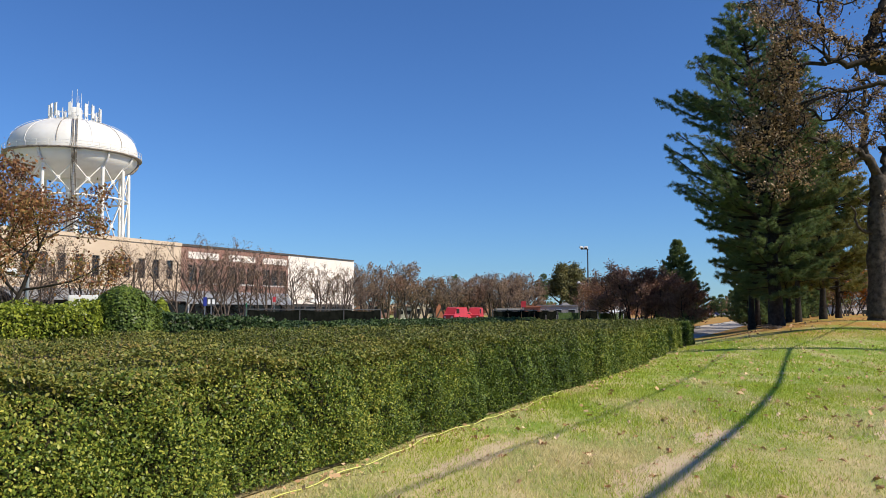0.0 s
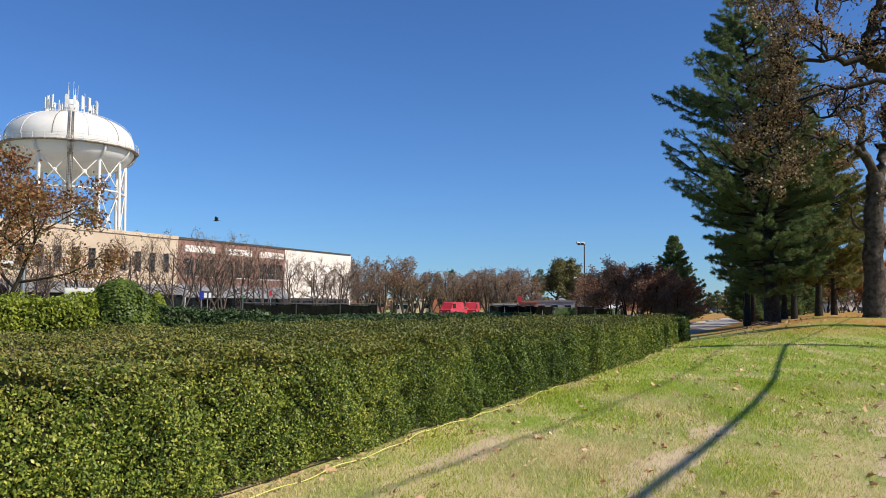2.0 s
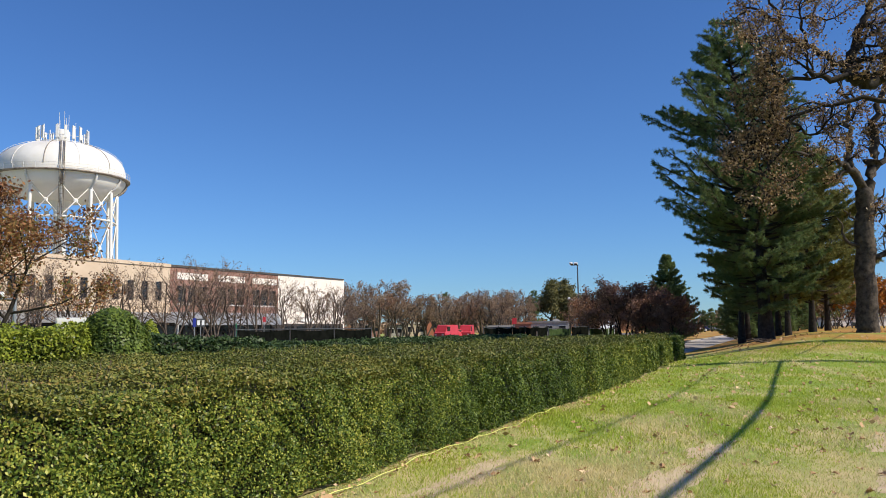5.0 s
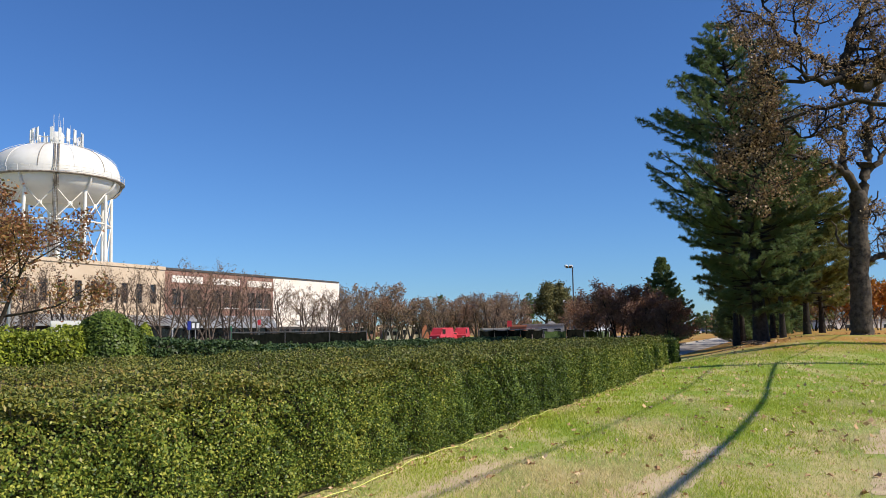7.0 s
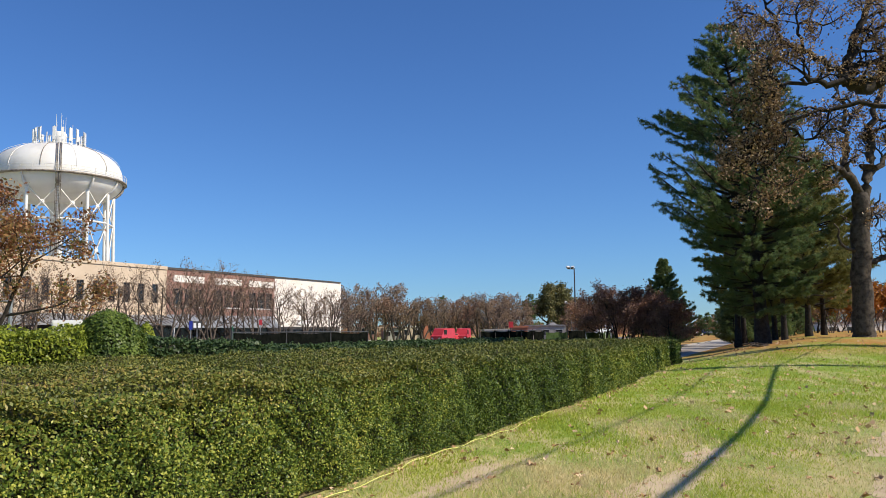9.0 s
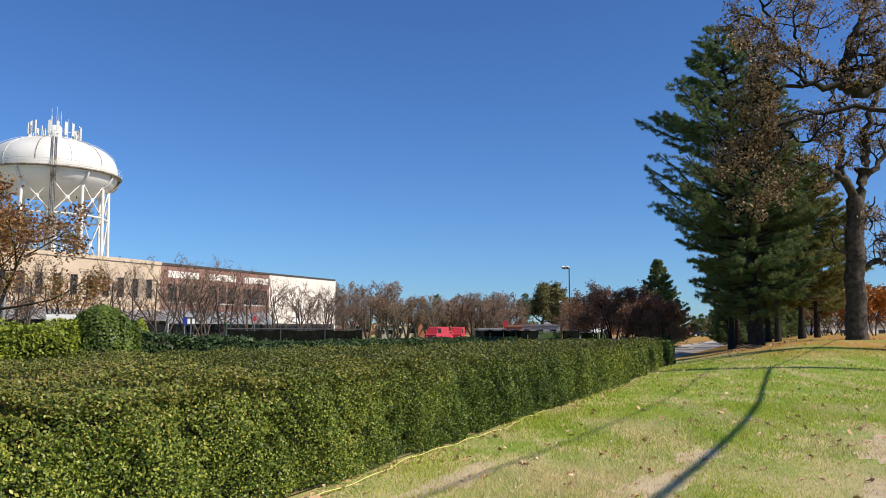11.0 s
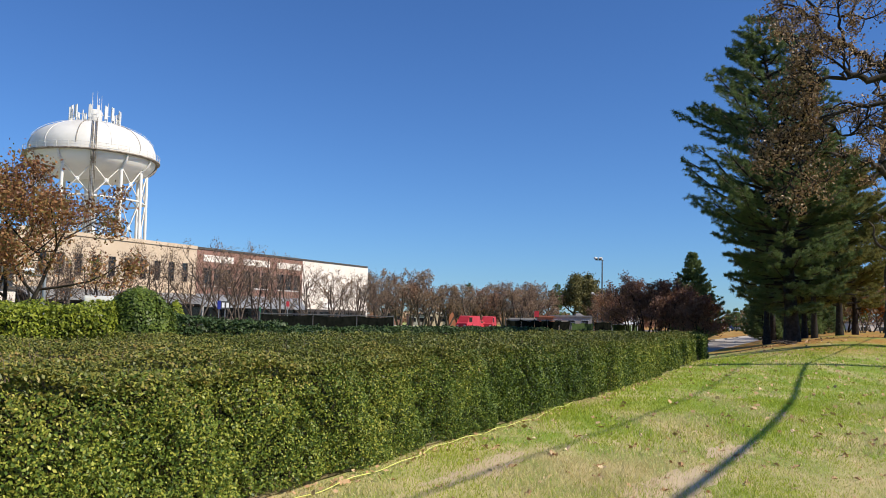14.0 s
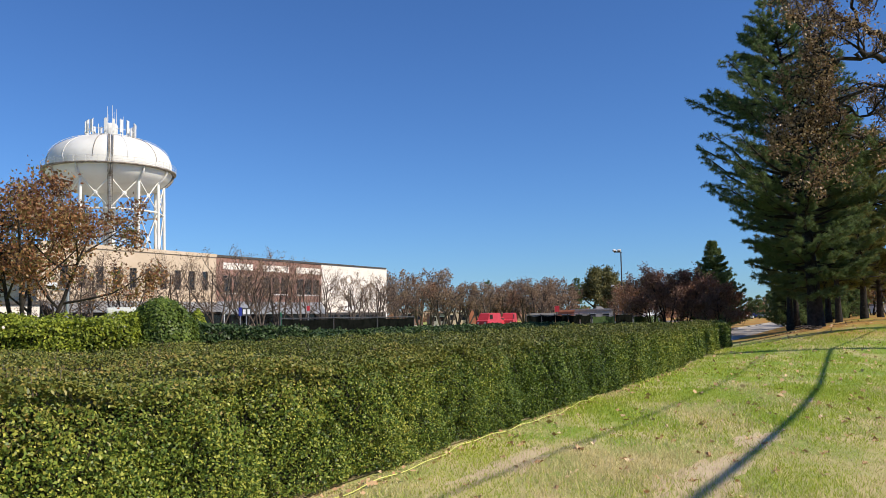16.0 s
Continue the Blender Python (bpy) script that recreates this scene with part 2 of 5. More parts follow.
M_GREEN = material("green_paint", two((0.02, 0.12, 0.06), (0.03, 0.18, 0.09)), 1, 0.5, bump=0)
M_TYRE = material("tyre_rubber", two((0.012, 0.012, 0.012), (0.03, 0.03, 0.03)), 4, 0.9)
M_SHINGLE = material("grey_shingle", two((0.17, 0.16, 0.155), (0.28, 0.27, 0.26)), 3, 0.9)
M_ORBRICK = material("orange_wall", two((0.38, 0.13, 0.075), (0.48, 0.19, 0.11)), 1, 0.85)
M_BIRD = material("bird_plumage", two((0.015, 0.016, 0.02), (0.04, 0.04, 0.05)), 20, 0.6)


def brick_material():
    m = material("red_brick", two((0.2, 0.08, 0.055), (0.32, 0.14, 0.1)), 0.8, 0.9, bump=0.3)
    nt = m.node_tree
    b = nt.nodes["Principled BSDF"]
    ramp = [n for n in nt.nodes if n.type == 'VALTORGB'][0]
    co = [n for n in nt.nodes if n.type == 'TEX_COORD'][0]
    mp = nt.nodes.new("ShaderNodeMapping")
    mp.inputs["Rotation"].default_value = (radians(90), 0, 0)
    nt.links.new(co.outputs["Object"], mp.inputs[0])
    br = nt.nodes.new("ShaderNodeTexBrick")
    br.inputs["Scale"].default_value = 1.0
    br.inputs["Brick Width"].default_value, br.inputs["Row Height"].default_value, br.inputs["Mortar Size"].default_value = 0.21, 0.075, 0.008
    br.inputs["Mortar"].default_value = rgb((0.36, 0.3, 0.26))
    br.inputs["Color2"].default_value = rgb((0.24, 0.10, 0.07))
    nt.links.new(mp.outputs[0], br.inputs["Vector"])
    nt.links.new(ramp.outputs[0], br.inputs["Color1"])
    nt.links.new(br.outputs["Color"], b.inputs["Base Color"])
    return m


M_BRICK = brick_material()

# ---- mesh helpers ----
RNG = np.random.default_rng(7)


def root(name, at=(0, 0, 0), label="", category="", group="", kind="", turn=0.0):
    ob = new(name)
    ob.empty_display_size = 0.2
    ob.matrix_basis = pose(*at, 0, 0, turn)
    return tagged(ob, label, category, group, kind)


def put(name, me, mat, parent=None, label="", kind=""):
    me.materials.clear()
    me.materials.append(mat)
    ob = new(name, me)
    ob.parent = parent
    return tagged(ob, label, kind=kind)


def part(name, bm, mat, parent=None, label="", smooth=False, kind=""):
    me = bpy.data.meshes.new(name)
    bm.to_mesh(me)
    bm.free()
    if smooth:
        me.shade_smooth()
    return put(name, me, mat, parent, label, kind)


def faces_mesh(name, V, n=4, F=None):
    """A mesh of loose n-gons from an array of corners, or of indexed ones."""
    me = bpy.data.meshes.new(name)
    V = np.asarray(V, dtype=np.float32).reshape(-1, 3)
    F = np.arange(len(V)) if F is None else np.asarray(F).ravel()
    me.vertices.add(len(V))
    me.vertices.foreach_set("co", V.ravel())
    me.loops.add(len(F))
    me.loops.foreach_set("vertex_index", F.astype(np.int32))
    me.polygons.add(len(F) // n)
    me.polygons.foreach_set("loop_start", np.arange(0, len(F), n, dtype=np.int32))
    me.update(calc_edges=True)
    me.validate()
    return me


def leaf_mesh(name, P, size, N=None, spread=1.0, long=1.7, fold=0.0):
    """Rhombic leaves at points P; they face N with some spread."""
    k = len(P)
    D = RNG.normal(size=(k, 3))
    if N is not None:
        D = N + D * spread
    D /= np.linalg.norm(D, axis=1, keepdims=True) + 1e-9
    A = np.cross(D, RNG.normal(size=(k, 3)))
    A /= np.linalg.norm(A, axis=1, keepdims=True) + 1e-9
    B = np.cross(D, A)
    s = (np.asarray(size) * RNG.uniform(0.65, 1.3, k))[:, None]
    V = np.stack([P + A * s * long * 0.5, P + B * s * 0.5 + D * s * fold, P - A * s * long * 0.5, P - B * s * 0.5 + D * s * fold], 1)
    return faces_mesh(name, V)


def needle_mesh(name, P, D, count, length, width):
    """Tufts of thin needles at points P round the directions D."""
    k = len(P)
    P2, D2 = np.repeat(P, count, 0), np.repeat(D, count, 0)
    d = D2 * 0.55 + RNG.normal(size=D2.shape) * 0.6
    d /= np.linalg.norm(d, axis=1, keepdims=True)
    side = np.cross(d, RNG.normal(size=d.shape))
    side /= np.linalg.norm(side, axis=1, keepdims=True)
    ln = RNG.uniform(0.6, 1.15, (k * count, 1)) * length
    V = np.stack([P2 + side * width, P2 - side * width, P2 + d * ln], 1)
    return faces_mesh(name, V, 3)


def tubes_mesh(name, lines, sides=5):
    """Tapered tubes along polylines: a list of (points, radii)."""
    VV, FF, base = [], [], 0
    ang = np.linspace(0, 2 * np.pi, sides, endpoint=False)
    for pts, rad in lines:
        pts, rad = np.asarray(pts, float), np.asarray(rad, float)
        t = np.gradient(pts, axis=0)
        t /= np.linalg.norm(t, axis=1, keepdims=True) + 1e-9
        ref = np.array([0.31, 0.22, 0.92]) if abs(t[0][2]) < 0.7 else np.array([1.0, 0.1, 0.0])
        a = np.cross(t, ref)
        a /= np.linalg.norm(a, axis=1, keepdims=True) + 1e-9
        b = np.cross(t, a)
        ring = pts[:, None] + (a[:, None] * np.cos(ang)[None, :, None] + b[:, None] * np.sin(ang)[None, :, None]) * rad[:, None, None]
        n = len(pts)
        VV.append(ring.reshape(-1, 3))
        i, j = np.meshgrid(np.arange(n - 1), np.arange(sides), indexing='ij')
        j2 = (j + 1) % sides
        FF.append((base + np.stack([i * sides + j, i * sides + j2, (i + 1) * sides + j2, (i + 1) * sides + j], -1)).reshape(-1, 4))
        base += n * sides
    me = faces_mesh(name, np.concatenate(VV), 4, np.concatenate(FF))
    me.shade_smooth()
    return me


def box(bm, x0, x1, y0, y1, z0, z1, bevel=0.0):
    r = bmesh.ops.create_cube(bm, size=1.0)
    vs = r["verts"]
    for v in vs:
        v.co = Vector((x0 + (v.co.x + 0.5) * (x1 - x0), y0 + (v.co.y + 0.5) * (y1 - y0), z0 + (v.co.z + 0.5) * (z1 - z0)))
    if bevel:
        es = list({e for v in vs for e in v.link_edges})
        bmesh.ops.bevel(bm, geom=es, offset=bevel, segments=2, affect='EDGES')
    return bm


def boxed(name, dims, mat, parent=None, label="", bevel=0.0, kind=""):
    return part(name, box(bmesh.new(), *dims, bevel), mat, parent, label, kind=kind)


def lathe(name, profile, mat, parent=None, label="", sides=24, kind=""):
    """A turned form from (radius, height) pairs."""
    ang = np.linspace(0, 2 * np.pi, sides, endpoint=False)
    pr = np.array(profile, float)
    V = np.stack([pr[:, :1] * np.cos(ang), pr[:, :1] * np.sin(ang), np.repeat(pr[:, 1:], sides, 1)], -1).reshape(-1, 3)
    n = len(pr)
    i, j = np.meshgrid(np.arange(n - 1), np.arange(sides), indexing='ij')
    j2 = (j + 1) % sides
    F = np.stack([i * sides + j, i * sides + j2, (i + 1) * sides + j2, (i + 1) * sides + j], -1).reshape(-1, 4)
    me = faces_mesh(name, V, 4, F)
    me.shade_smooth()
    return put(name, me, mat, parent, label, kind)


def tube(name, pts, rad, mat, parent=None, label="", sides=8):
    rad = [rad] * len(pts) if isinstance(rad, (int, float)) else rad
    return put(name, tubes_mesh(name, [(pts, rad)], sides), mat, parent, label)


def smooth01(t):
    t = np.clip(t, 0, 1)
    return t * t * (3 - 2 * t)


# ---- ground ----
HX, HY, HS = -1.71, 7.0, 0.441          # the hedge's foot: x = HX + HS * (y - HY)


def height(x, y):
    """The lie of the land: level by the hedge, a low mound under the big trees."""
    x, y = np.asarray(x, float), np.asarray(y, float)
    u = x - (HX + HS * (y - HY))
    mound = 1.17 * smooth01((y - 22) / 17) * smooth01((u + 2.5) / 9.5) * (1 - smooth01((y - 120) / 100))
    ripple = 0.02 * np.sin(x * 0.9 + 0.4 * y) * np.sin(y * 0.55 - 0.3 * x) * np.exp(-(x * x + y * y) / 2500)
    return mound + ripple


def ground_sheet():
    n = 261
    t = np.linspace(-1, 1, n)
    ax = 9.0 * np.sinh(t * 6.0) / np.sinh(1.0) * 1.0
    X, Y = np.meshgrid(ax + 8, ax + 22, indexing='ij')
    V = np.stack([X, Y, height(X, Y)], -1).reshape(-1, 3)
    i, j = np.meshgrid(np.arange(n - 1), np.arange(n - 1), indexing='ij')
    F = np.stack([i * n + j, (i + 1) * n + j, (i + 1) * n + j + 1, i * n + j + 1], -1).reshape(-1, 4)
    me = faces_mesh("ground", V, 4, F)
    me.shade_smooth()
    tagged(put("ground", me, M_LAWN), "autumn lawn with dry straw patches and needle litter", "lawn", kind="structure")


ground_sheet()

# ---- paved ground ----


def paved(name, label, x0, x1, y0, y1, z0, mat, turn=0.0, at=(0, 0)):
    ob = tagged(boxed(name, (x0, x1, y0, y1, -0.15, z0), mat), label, name.replace("_", " "), kind="structure")
    ob.matrix_basis = pose(at[0], at[1], 0, 0, 0, turn)
    return ob


# ---- hedges ----
HD = np.array([0.4035, 0.915, 0.0])     # along the hedge
HN = np.array([-0.915, 0.4035, 0.0])    # into the hedge
HTURN = math.degrees(math.atan2(0.915, 0.4035))


def hedge(name, s0, s1, width, top, at, turn, front, back_mat, density, leaf, label, category="hedge", density_top=None, uneven=0.065, ends=True):
    """A clipped hedge in its own frame: x along it, y into it. A solid core with the inner shade in its near-black
    colour, leaves on the front, the top and both ends.
    """
    ob = root(name, at, label, category, turn=turn)
    L = s1 - s0
    part("core", box(bmesh.new(), s0 + 0.12, s1 - 0.12, 0.2, width - 0.1, 0.06, top - 0.15, 0.12), M_CORE, ob, "solid inner core, its shade put into the near-black colour")

    def bumps(a, b):
        return uneven * (np.sin(a * 2.1 + 1.3 * np.sin(b * 2)) + 0.7 * np.sin(a * 5.3 + b * 4.1) + 0.5 * np.sin(b * 7.7 - a * 3))
    # front: rounded at the shoulder, with hollows between the plants and bronze shoots near the top
    cnt = int(L * top * density)
    a, c = RNG.uniform(s0, s1, cnt), RNG.uniform(0.03, top, cnt)
    under = 0.05 * np.exp(-c / 0.06)
    rnd = 0.18 * np.clip((c - top + 0.3) / 0.3, 0, 1) ** 2
    hollow = 0.08 * np.clip(np.sin(a * 9.1 + 2.3 * np.sin(c * 7.3 + a)) * np.sin(c * 11.7 + 1.9 * np.sin(a * 6.1)), 0, 1)
    P = np.stack([a, -0.03 + bumps(a, c) * 0.9 + under + rnd + hollow + np.abs(RNG.normal(0, 0.085, cnt)), c], 1)
    tilt = np.clip((c - top + 0.4) / 0.4, 0, 1)
    N = np.stack([np.zeros(cnt), -0.8 + 0.4 * tilt, 0.45 + 0.4 * tilt], 1)
    tip = RNG.uniform(0, 1, cnt) < 0.6 * np.clip((c - top + 0.42) / 0.36, 0, 1)
    put("front_foliage", leaf_mesh("front_foliage", P[~tip], leaf, N[~tip], 0.95, fold=0.12), front, ob, kind="stuff")
    put("shoulder_foliage", leaf_mesh("shoulder_foliage", P[tip], leaf, N[tip], 0.8, fold=0.1), back_mat, ob, "bronze young shoots along the shoulder", kind="stuff")
    # top
    cnt = int(L * width * (density_top or density * 0.35))
    a, b = RNG.uniform(s0, s1, cnt), 0.06 + (width - 0.06) * RNG.uniform(0, 1, cnt) ** 1.35
    P = np.stack([a, b, top + bumps(a, b) * 0.8 - np.abs(RNG.normal(0, 0.035, cnt)) + 0.02 - 0.07 * np.clip(1 - b / 0.4, 0, 1) ** 2], 1)
    N = np.tile([0.0, -0.2, 0.9], (cnt, 1))
    put("top_foliage", leaf_mesh("top_foliage", P, leaf * 1.15, N, 0.9, fold=0.1), back_mat, ob, "bronze-tinted clipped shoot tips", kind="stuff")
    # single shoots that stand above the clipped top
    cnt = int(L * width * 14)
    a, b = RNG.uniform(s0, s1, cnt), RNG.uniform(0.1, width, cnt)
    z = top + bumps(a, b) * 0.8 - 0.02
    lines = [([(x, y, q - 0.1), (x + dx, y + dy, q + h)], [0.004, 0.002]) for x, y, q, h, dx, dy in zip(a, b, z, RNG.uniform(0.02, 0.1, cnt), RNG.normal(0, 0.02, cnt), RNG.normal(0, 0.02, cnt))]
    put("shoot_growth", tubes_mesh("shoot_growth", lines, 3), M_TWIG, ob, kind="stuff")
    each = 4
    P = np.stack([np.repeat(a, each), np.repeat(b, each), np.repeat(z, each) + RNG.uniform(0, 0.09, cnt * each)], 1) + RNG.normal(0, 0.012, (cnt * each, 3))
    put("shoot_foliage", leaf_mesh("shoot_foliage", P, leaf * 0.9), back_mat, ob, "bronze leaves of unclipped shoots", kind="stuff")
    if ends:
        for e, sg in ((s0, -1), (s1, 1)):
            cnt = int(min(width, 2.4) * top * min(density, 2500) * 0.6)
            b, c = RNG.uniform(0, min(width, 2.4), cnt), RNG.uniform(0.03, top, cnt)
            P = np.stack([e - sg * (np.abs(RNG.normal(0, 0.05, cnt)) - bumps(b, c) * 0.5), b, c], 1)
            put("end_foliage", leaf_mesh("end_foliage", P, leaf, np.tile([sg, 0, 0.4], (cnt, 1)), 0.6), front, ob, kind="stuff")
    # stems at the foot
    lines = []
    for s in np.arange(s0 + 0.15, s1, 0.35):
        x, y = s + RNG.uniform(-0.1, 0.1), RNG.uniform(0.12, 0.2)
        for k in range(2):
            lines.append(([(x, y + 0.02 * k, -0.02), (x + RNG.uniform(-.1, .1), y + 0.03, 0.16), (x + RNG.uniform(-.2, .2), y + 0.1, 0.34)], [0.013, 0.01, 0.006]))
    put("stems", tubes_mesh("stems", lines, 4), M_TWIG, ob, kind="stuff")
    return ob


def on_hedge(s, n=0.0):
    p = np.array([HX, HY, 0]) + HD * s + HN * n
    return (float(p[0]), float(p[1]), 0.0)


HEDGE_LABEL = "long clipped evergreen hedge with bronze tips beside the lawn"
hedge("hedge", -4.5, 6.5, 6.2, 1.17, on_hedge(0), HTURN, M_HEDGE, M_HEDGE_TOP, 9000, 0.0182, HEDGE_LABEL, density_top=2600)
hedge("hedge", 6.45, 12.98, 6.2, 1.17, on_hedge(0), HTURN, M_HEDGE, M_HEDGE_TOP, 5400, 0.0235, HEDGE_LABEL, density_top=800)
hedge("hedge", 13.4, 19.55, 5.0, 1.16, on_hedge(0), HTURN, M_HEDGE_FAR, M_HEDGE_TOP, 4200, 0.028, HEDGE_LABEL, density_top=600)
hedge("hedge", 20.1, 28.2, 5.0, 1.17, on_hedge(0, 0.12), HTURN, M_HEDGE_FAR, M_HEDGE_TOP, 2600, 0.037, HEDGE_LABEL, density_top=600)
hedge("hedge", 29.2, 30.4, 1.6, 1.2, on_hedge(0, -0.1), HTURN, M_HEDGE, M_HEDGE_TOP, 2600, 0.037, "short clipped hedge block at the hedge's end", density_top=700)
hedge("hedge", -8.0, 0.0, 2.2, 1.68, (-5.45, 12.9, 0), 18.0, M_HEDGE_YEL, M_HEDGE_YEL, 3000, 0.034, "taller yellow-green clipped hedge in full sun", density_top=800, uneven=0.07)
hedge("hedge", -1.2, 2.4, 2.0, 1.46, (-5.0, 15.2, 0), 50.0, M_HEDGE_DK, M_HEDGE_DK, 1800, 0.042, "dark green clipped hedge behind the round bush", density_top=500)

hedge("hedge", 6.0, 30.0, 2.2, 1.24, on_hedge(0, 6.6), HTURN, M_HEDGE_DK, M_HEDGE_DK, 1100, 0.055, "second clipped hedge standing behind the long one", density_top=600, uneven=0.05)


def round_bush(at, r, top, leaf, count, mat, label):
    ob = root("round_bush", at, label, "bush")
    # The core carries the bush's inner shade in its colour.
    lathe("core", [(0.01, 0), (r * 0.75, 0.1 * top), (r * 0.86, 0.45 * top), (r * 0.72, 0.75 * top), (r * 0.3, 0.92 * top), (0.01, 0.93 * top)], M_CORE, ob, "turned inner core, its shade put into the near-black colour", 16)
    c = RNG.uniform(0.02, 1, count)
    w = np.where(c < 0.5, 0.86 + 0.14 * np.sin(c * np.pi), np.sqrt(np.clip(1 - np.clip((c - 0.5) / 0.5, 0, 1) ** 2.4, 0, 1)))
    a = RNG.uniform(0, 2 * np.pi, count)
    rr = r * (w * (1 + 0.05 * np.sin(a * 5 + c * 9) + 0.04 * np.sin(a * 11 - c * 17)) - np.abs(RNG.normal(0, 0.05, count)))
    P = np.stack([rr * np.cos(a), rr * np.sin(a), c * top + RNG.normal(0, 0.02, count)], 1)
    N = np.stack([np.cos(a), np.sin(a), (c - 0.35) * 2], 1)
    put("foliage", leaf_mesh("foliage", P, leaf, N, 0.6, fold=0.1), mat, ob, kind="stuff")
    tube("stem", [(0, 0, -0.05), (0.01, 0.02, 0.25)], [0.04, 0.03], M_BARK, ob)
    return ob


round_bush((-5.42, 13.9, 0), 0.63, 2.0, 0.034, 24000, M_BUSH, "rounded dark green clipped bush beside the hedge")
round_bush((-8.2, 23.8, 0), 0.28, 1.95, 0.05, 2500, M_HEDGE_YEL, "small pointed yellow-green shrub behind the hedge")

# ---- commercial building ----
BD = (0.471, 0.882)
BTURN = math.degrees(math.atan2(BD[1], BD[0]))


def building():
    b = root("commercial_building", (-38.54, 70.8, 0), "long two-storey shop building of cream stucco, brick and white render", "building", turn=BTURN)
    # local: x along the front, y inwards, z up; walls 0.3 thick
    H = 9.0

    def wall(name, x0, x1, z0, z1, openings, mat, label, yf=0.0):
        """A front wall with openings (x0, x1, z0, z1) cut through."""
        bm = bmesh.new()
        xs = sorted({x0, x1, *[o[0] for o in openings], *[o[1] for o in openings]})
        zs = sorted({z0, z1, *[o[2] for o in openings], *[o[3] for o in openings]})
        for i in range(len(xs) - 1):
            zz = []
            for k in range(len(zs) - 1):
                cx, cz = (xs[i] + xs[i + 1]) / 2, (zs[k] + zs[k + 1]) / 2
                if not any(o[0] < cx < o[1] and o[2] < cz < o[3] for o in openings):
                    if zz and zz[-1][1] == zs[k]:
                        zz[-1][1] = zs[k + 1]
                    else:
                        zz.append([zs[k], zs[k + 1]])
            for a, c in zz:
                box(bm, xs[i], xs[i + 1], yf, yf + 0.3, a, c)
        return part(name, bm, mat, b, label)

    def window(x0, x1, z0, z1, yf=0.0, sill=True, bars=1):
        w = boxed("window", (x0, x1, yf + 0.16, yf + 0.19, z0, z1), M_GLASS, b, "dark glass window")
        bm = bmesh.new()
        f = 0.06
        box(bm, x0, x0 + f, yf + 0.1, yf + 0.16, z0, z1)
        box(bm, x1 - f, x1, yf + 0.1, yf + 0.16, z0, z1)
        box(bm, x0 + f, x1 - f, yf + 0.1, yf + 0.16, z0, z0 + f)
        box(bm, x0 + f, x1 - f, yf + 0.1, yf + 0.16, z1 - f, z1)
        for k in range(bars):
            z = z0 + (z1 - z0) * (k + 1) / (bars + 1)
            box(bm, x0 + f, x1 - f, yf + 0.11, yf + 0.16, z - 0.025, z + 0.025)
        part("frame", bm, M_POLE_DK, w)
        if sill:
            boxed("sill", (x0 - 0.08, x1 + 0.08, yf - 0.08, yf + 0.09, z0 - 0.14, z0 - 0.004), M_TRIM, w, "pale stone sill")

    # cream part
    cw = [(6.1 + 1.886 * i - 0.42, 6.1 + 1.886 * i + 0.42, 5.0, 7.05) for i in range(-2, 8)]
    wall("cream_wall", 0, 20.9, 3.3, 8.7, cw, M_CREAM, "cream stucco upper wall")
    for o in cw:
        window(*o, sill=False)
    boxed("cornice", (-0.1, 20.898, -0.12, 0.32, 8.704, 9.06), M_CREAM, b, "cream parapet cap")
    boxed("string_course", (0, 20.896, -0.06, -0.003, 4.3, 4.5), M_CREAM, b)
    # brick part
    bays = [(21.9, 26.6), (28.3, 32.9), (34.3, 39.0)]
    bw = []
    for x0, x1 in bays:
        w = (x1 - x0 - 0.9) / 3
        bw += [(x0 + 0.15 + k * (w + 0.3), x0 + 0.15 + k * (w + 0.3) + w, 4.8, 6.75) for k in range(3)]
    wall("brick_wall", 20.904, 39.3, 3.5, 8.75, bw, M_BRICK, "red-brown brick upper wall")
    for o in bw:
        window(*o)
    for x0, x1 in bays:
        boxed("panel", (x0, x1, -0.05, -0.002, 7.45, 8.2), M_WALLW, b, "pale panel above the windows")
    boxed("coping", (20.902, 39.3, -0.1, 0.4, 8.754, 9.0), M_COPING, b, "dark metal coping")
    # white part
    wall("white_wall", 39.304, 54.0, 2.55, 8.8, [], M_WALLW, "plain white rendered wall")
    boxed("coping", (39.304, 54.1, -0.1, 0.4, 8.804, 9.0), M_COPING, b, "dark metal coping")
    boxed("sign_panel", (44.0, 46.6, -0.06, -0.003, 2.7, 3.5), M_TRIM, b, "small pale sign panel")
    wall("base_wall", 39.304, 54.0, 0, 2.546, [(40.5 + 2.7 * i, 42.6 + 2.7 * i, 0.15, 2.2) for i in range(5)], M_DARKWALL, "dark ground-floor front")
    for i in range(5):
        window(40.5 + 2.7 * i, 42.6 + 2.7 * i, 0.15, 2.2, sill=False, bars=0)
    # ground floor under the awnings
    gl = [(0.5 + 2.55 * i, 2.7 + 2.55 * i, 0.4, 2.5) for i in range(15)]
    wall("shopfront", 0, 39.3, 0, 3.296, gl, M_DARKWALL, "dark shop front under the awning", 0.25)
    for o in gl:
        window(*o, 0.25, sill=False, bars=0)
    # awnings: seamed metal roofs on posts
    for x0, x1, zt, zb, out in ((0.0, 20.6, 3.75, 2.75, 2.2), (20.95, 39.2, 3.85, 2.5, 0.9)):
        bm = bmesh.new()
        vs = [bm.verts.new(p) for p in ((x0, -0.004, zt), (x1, -0.004, zt), (x1, -out, zb), (x0, -out, zb), (x0, -0.004, zt - 0.1), (x1, -0.004, zt - 0.1), (x1, -out, zb - 0.12), (x0, -out, zb - 0.12))]
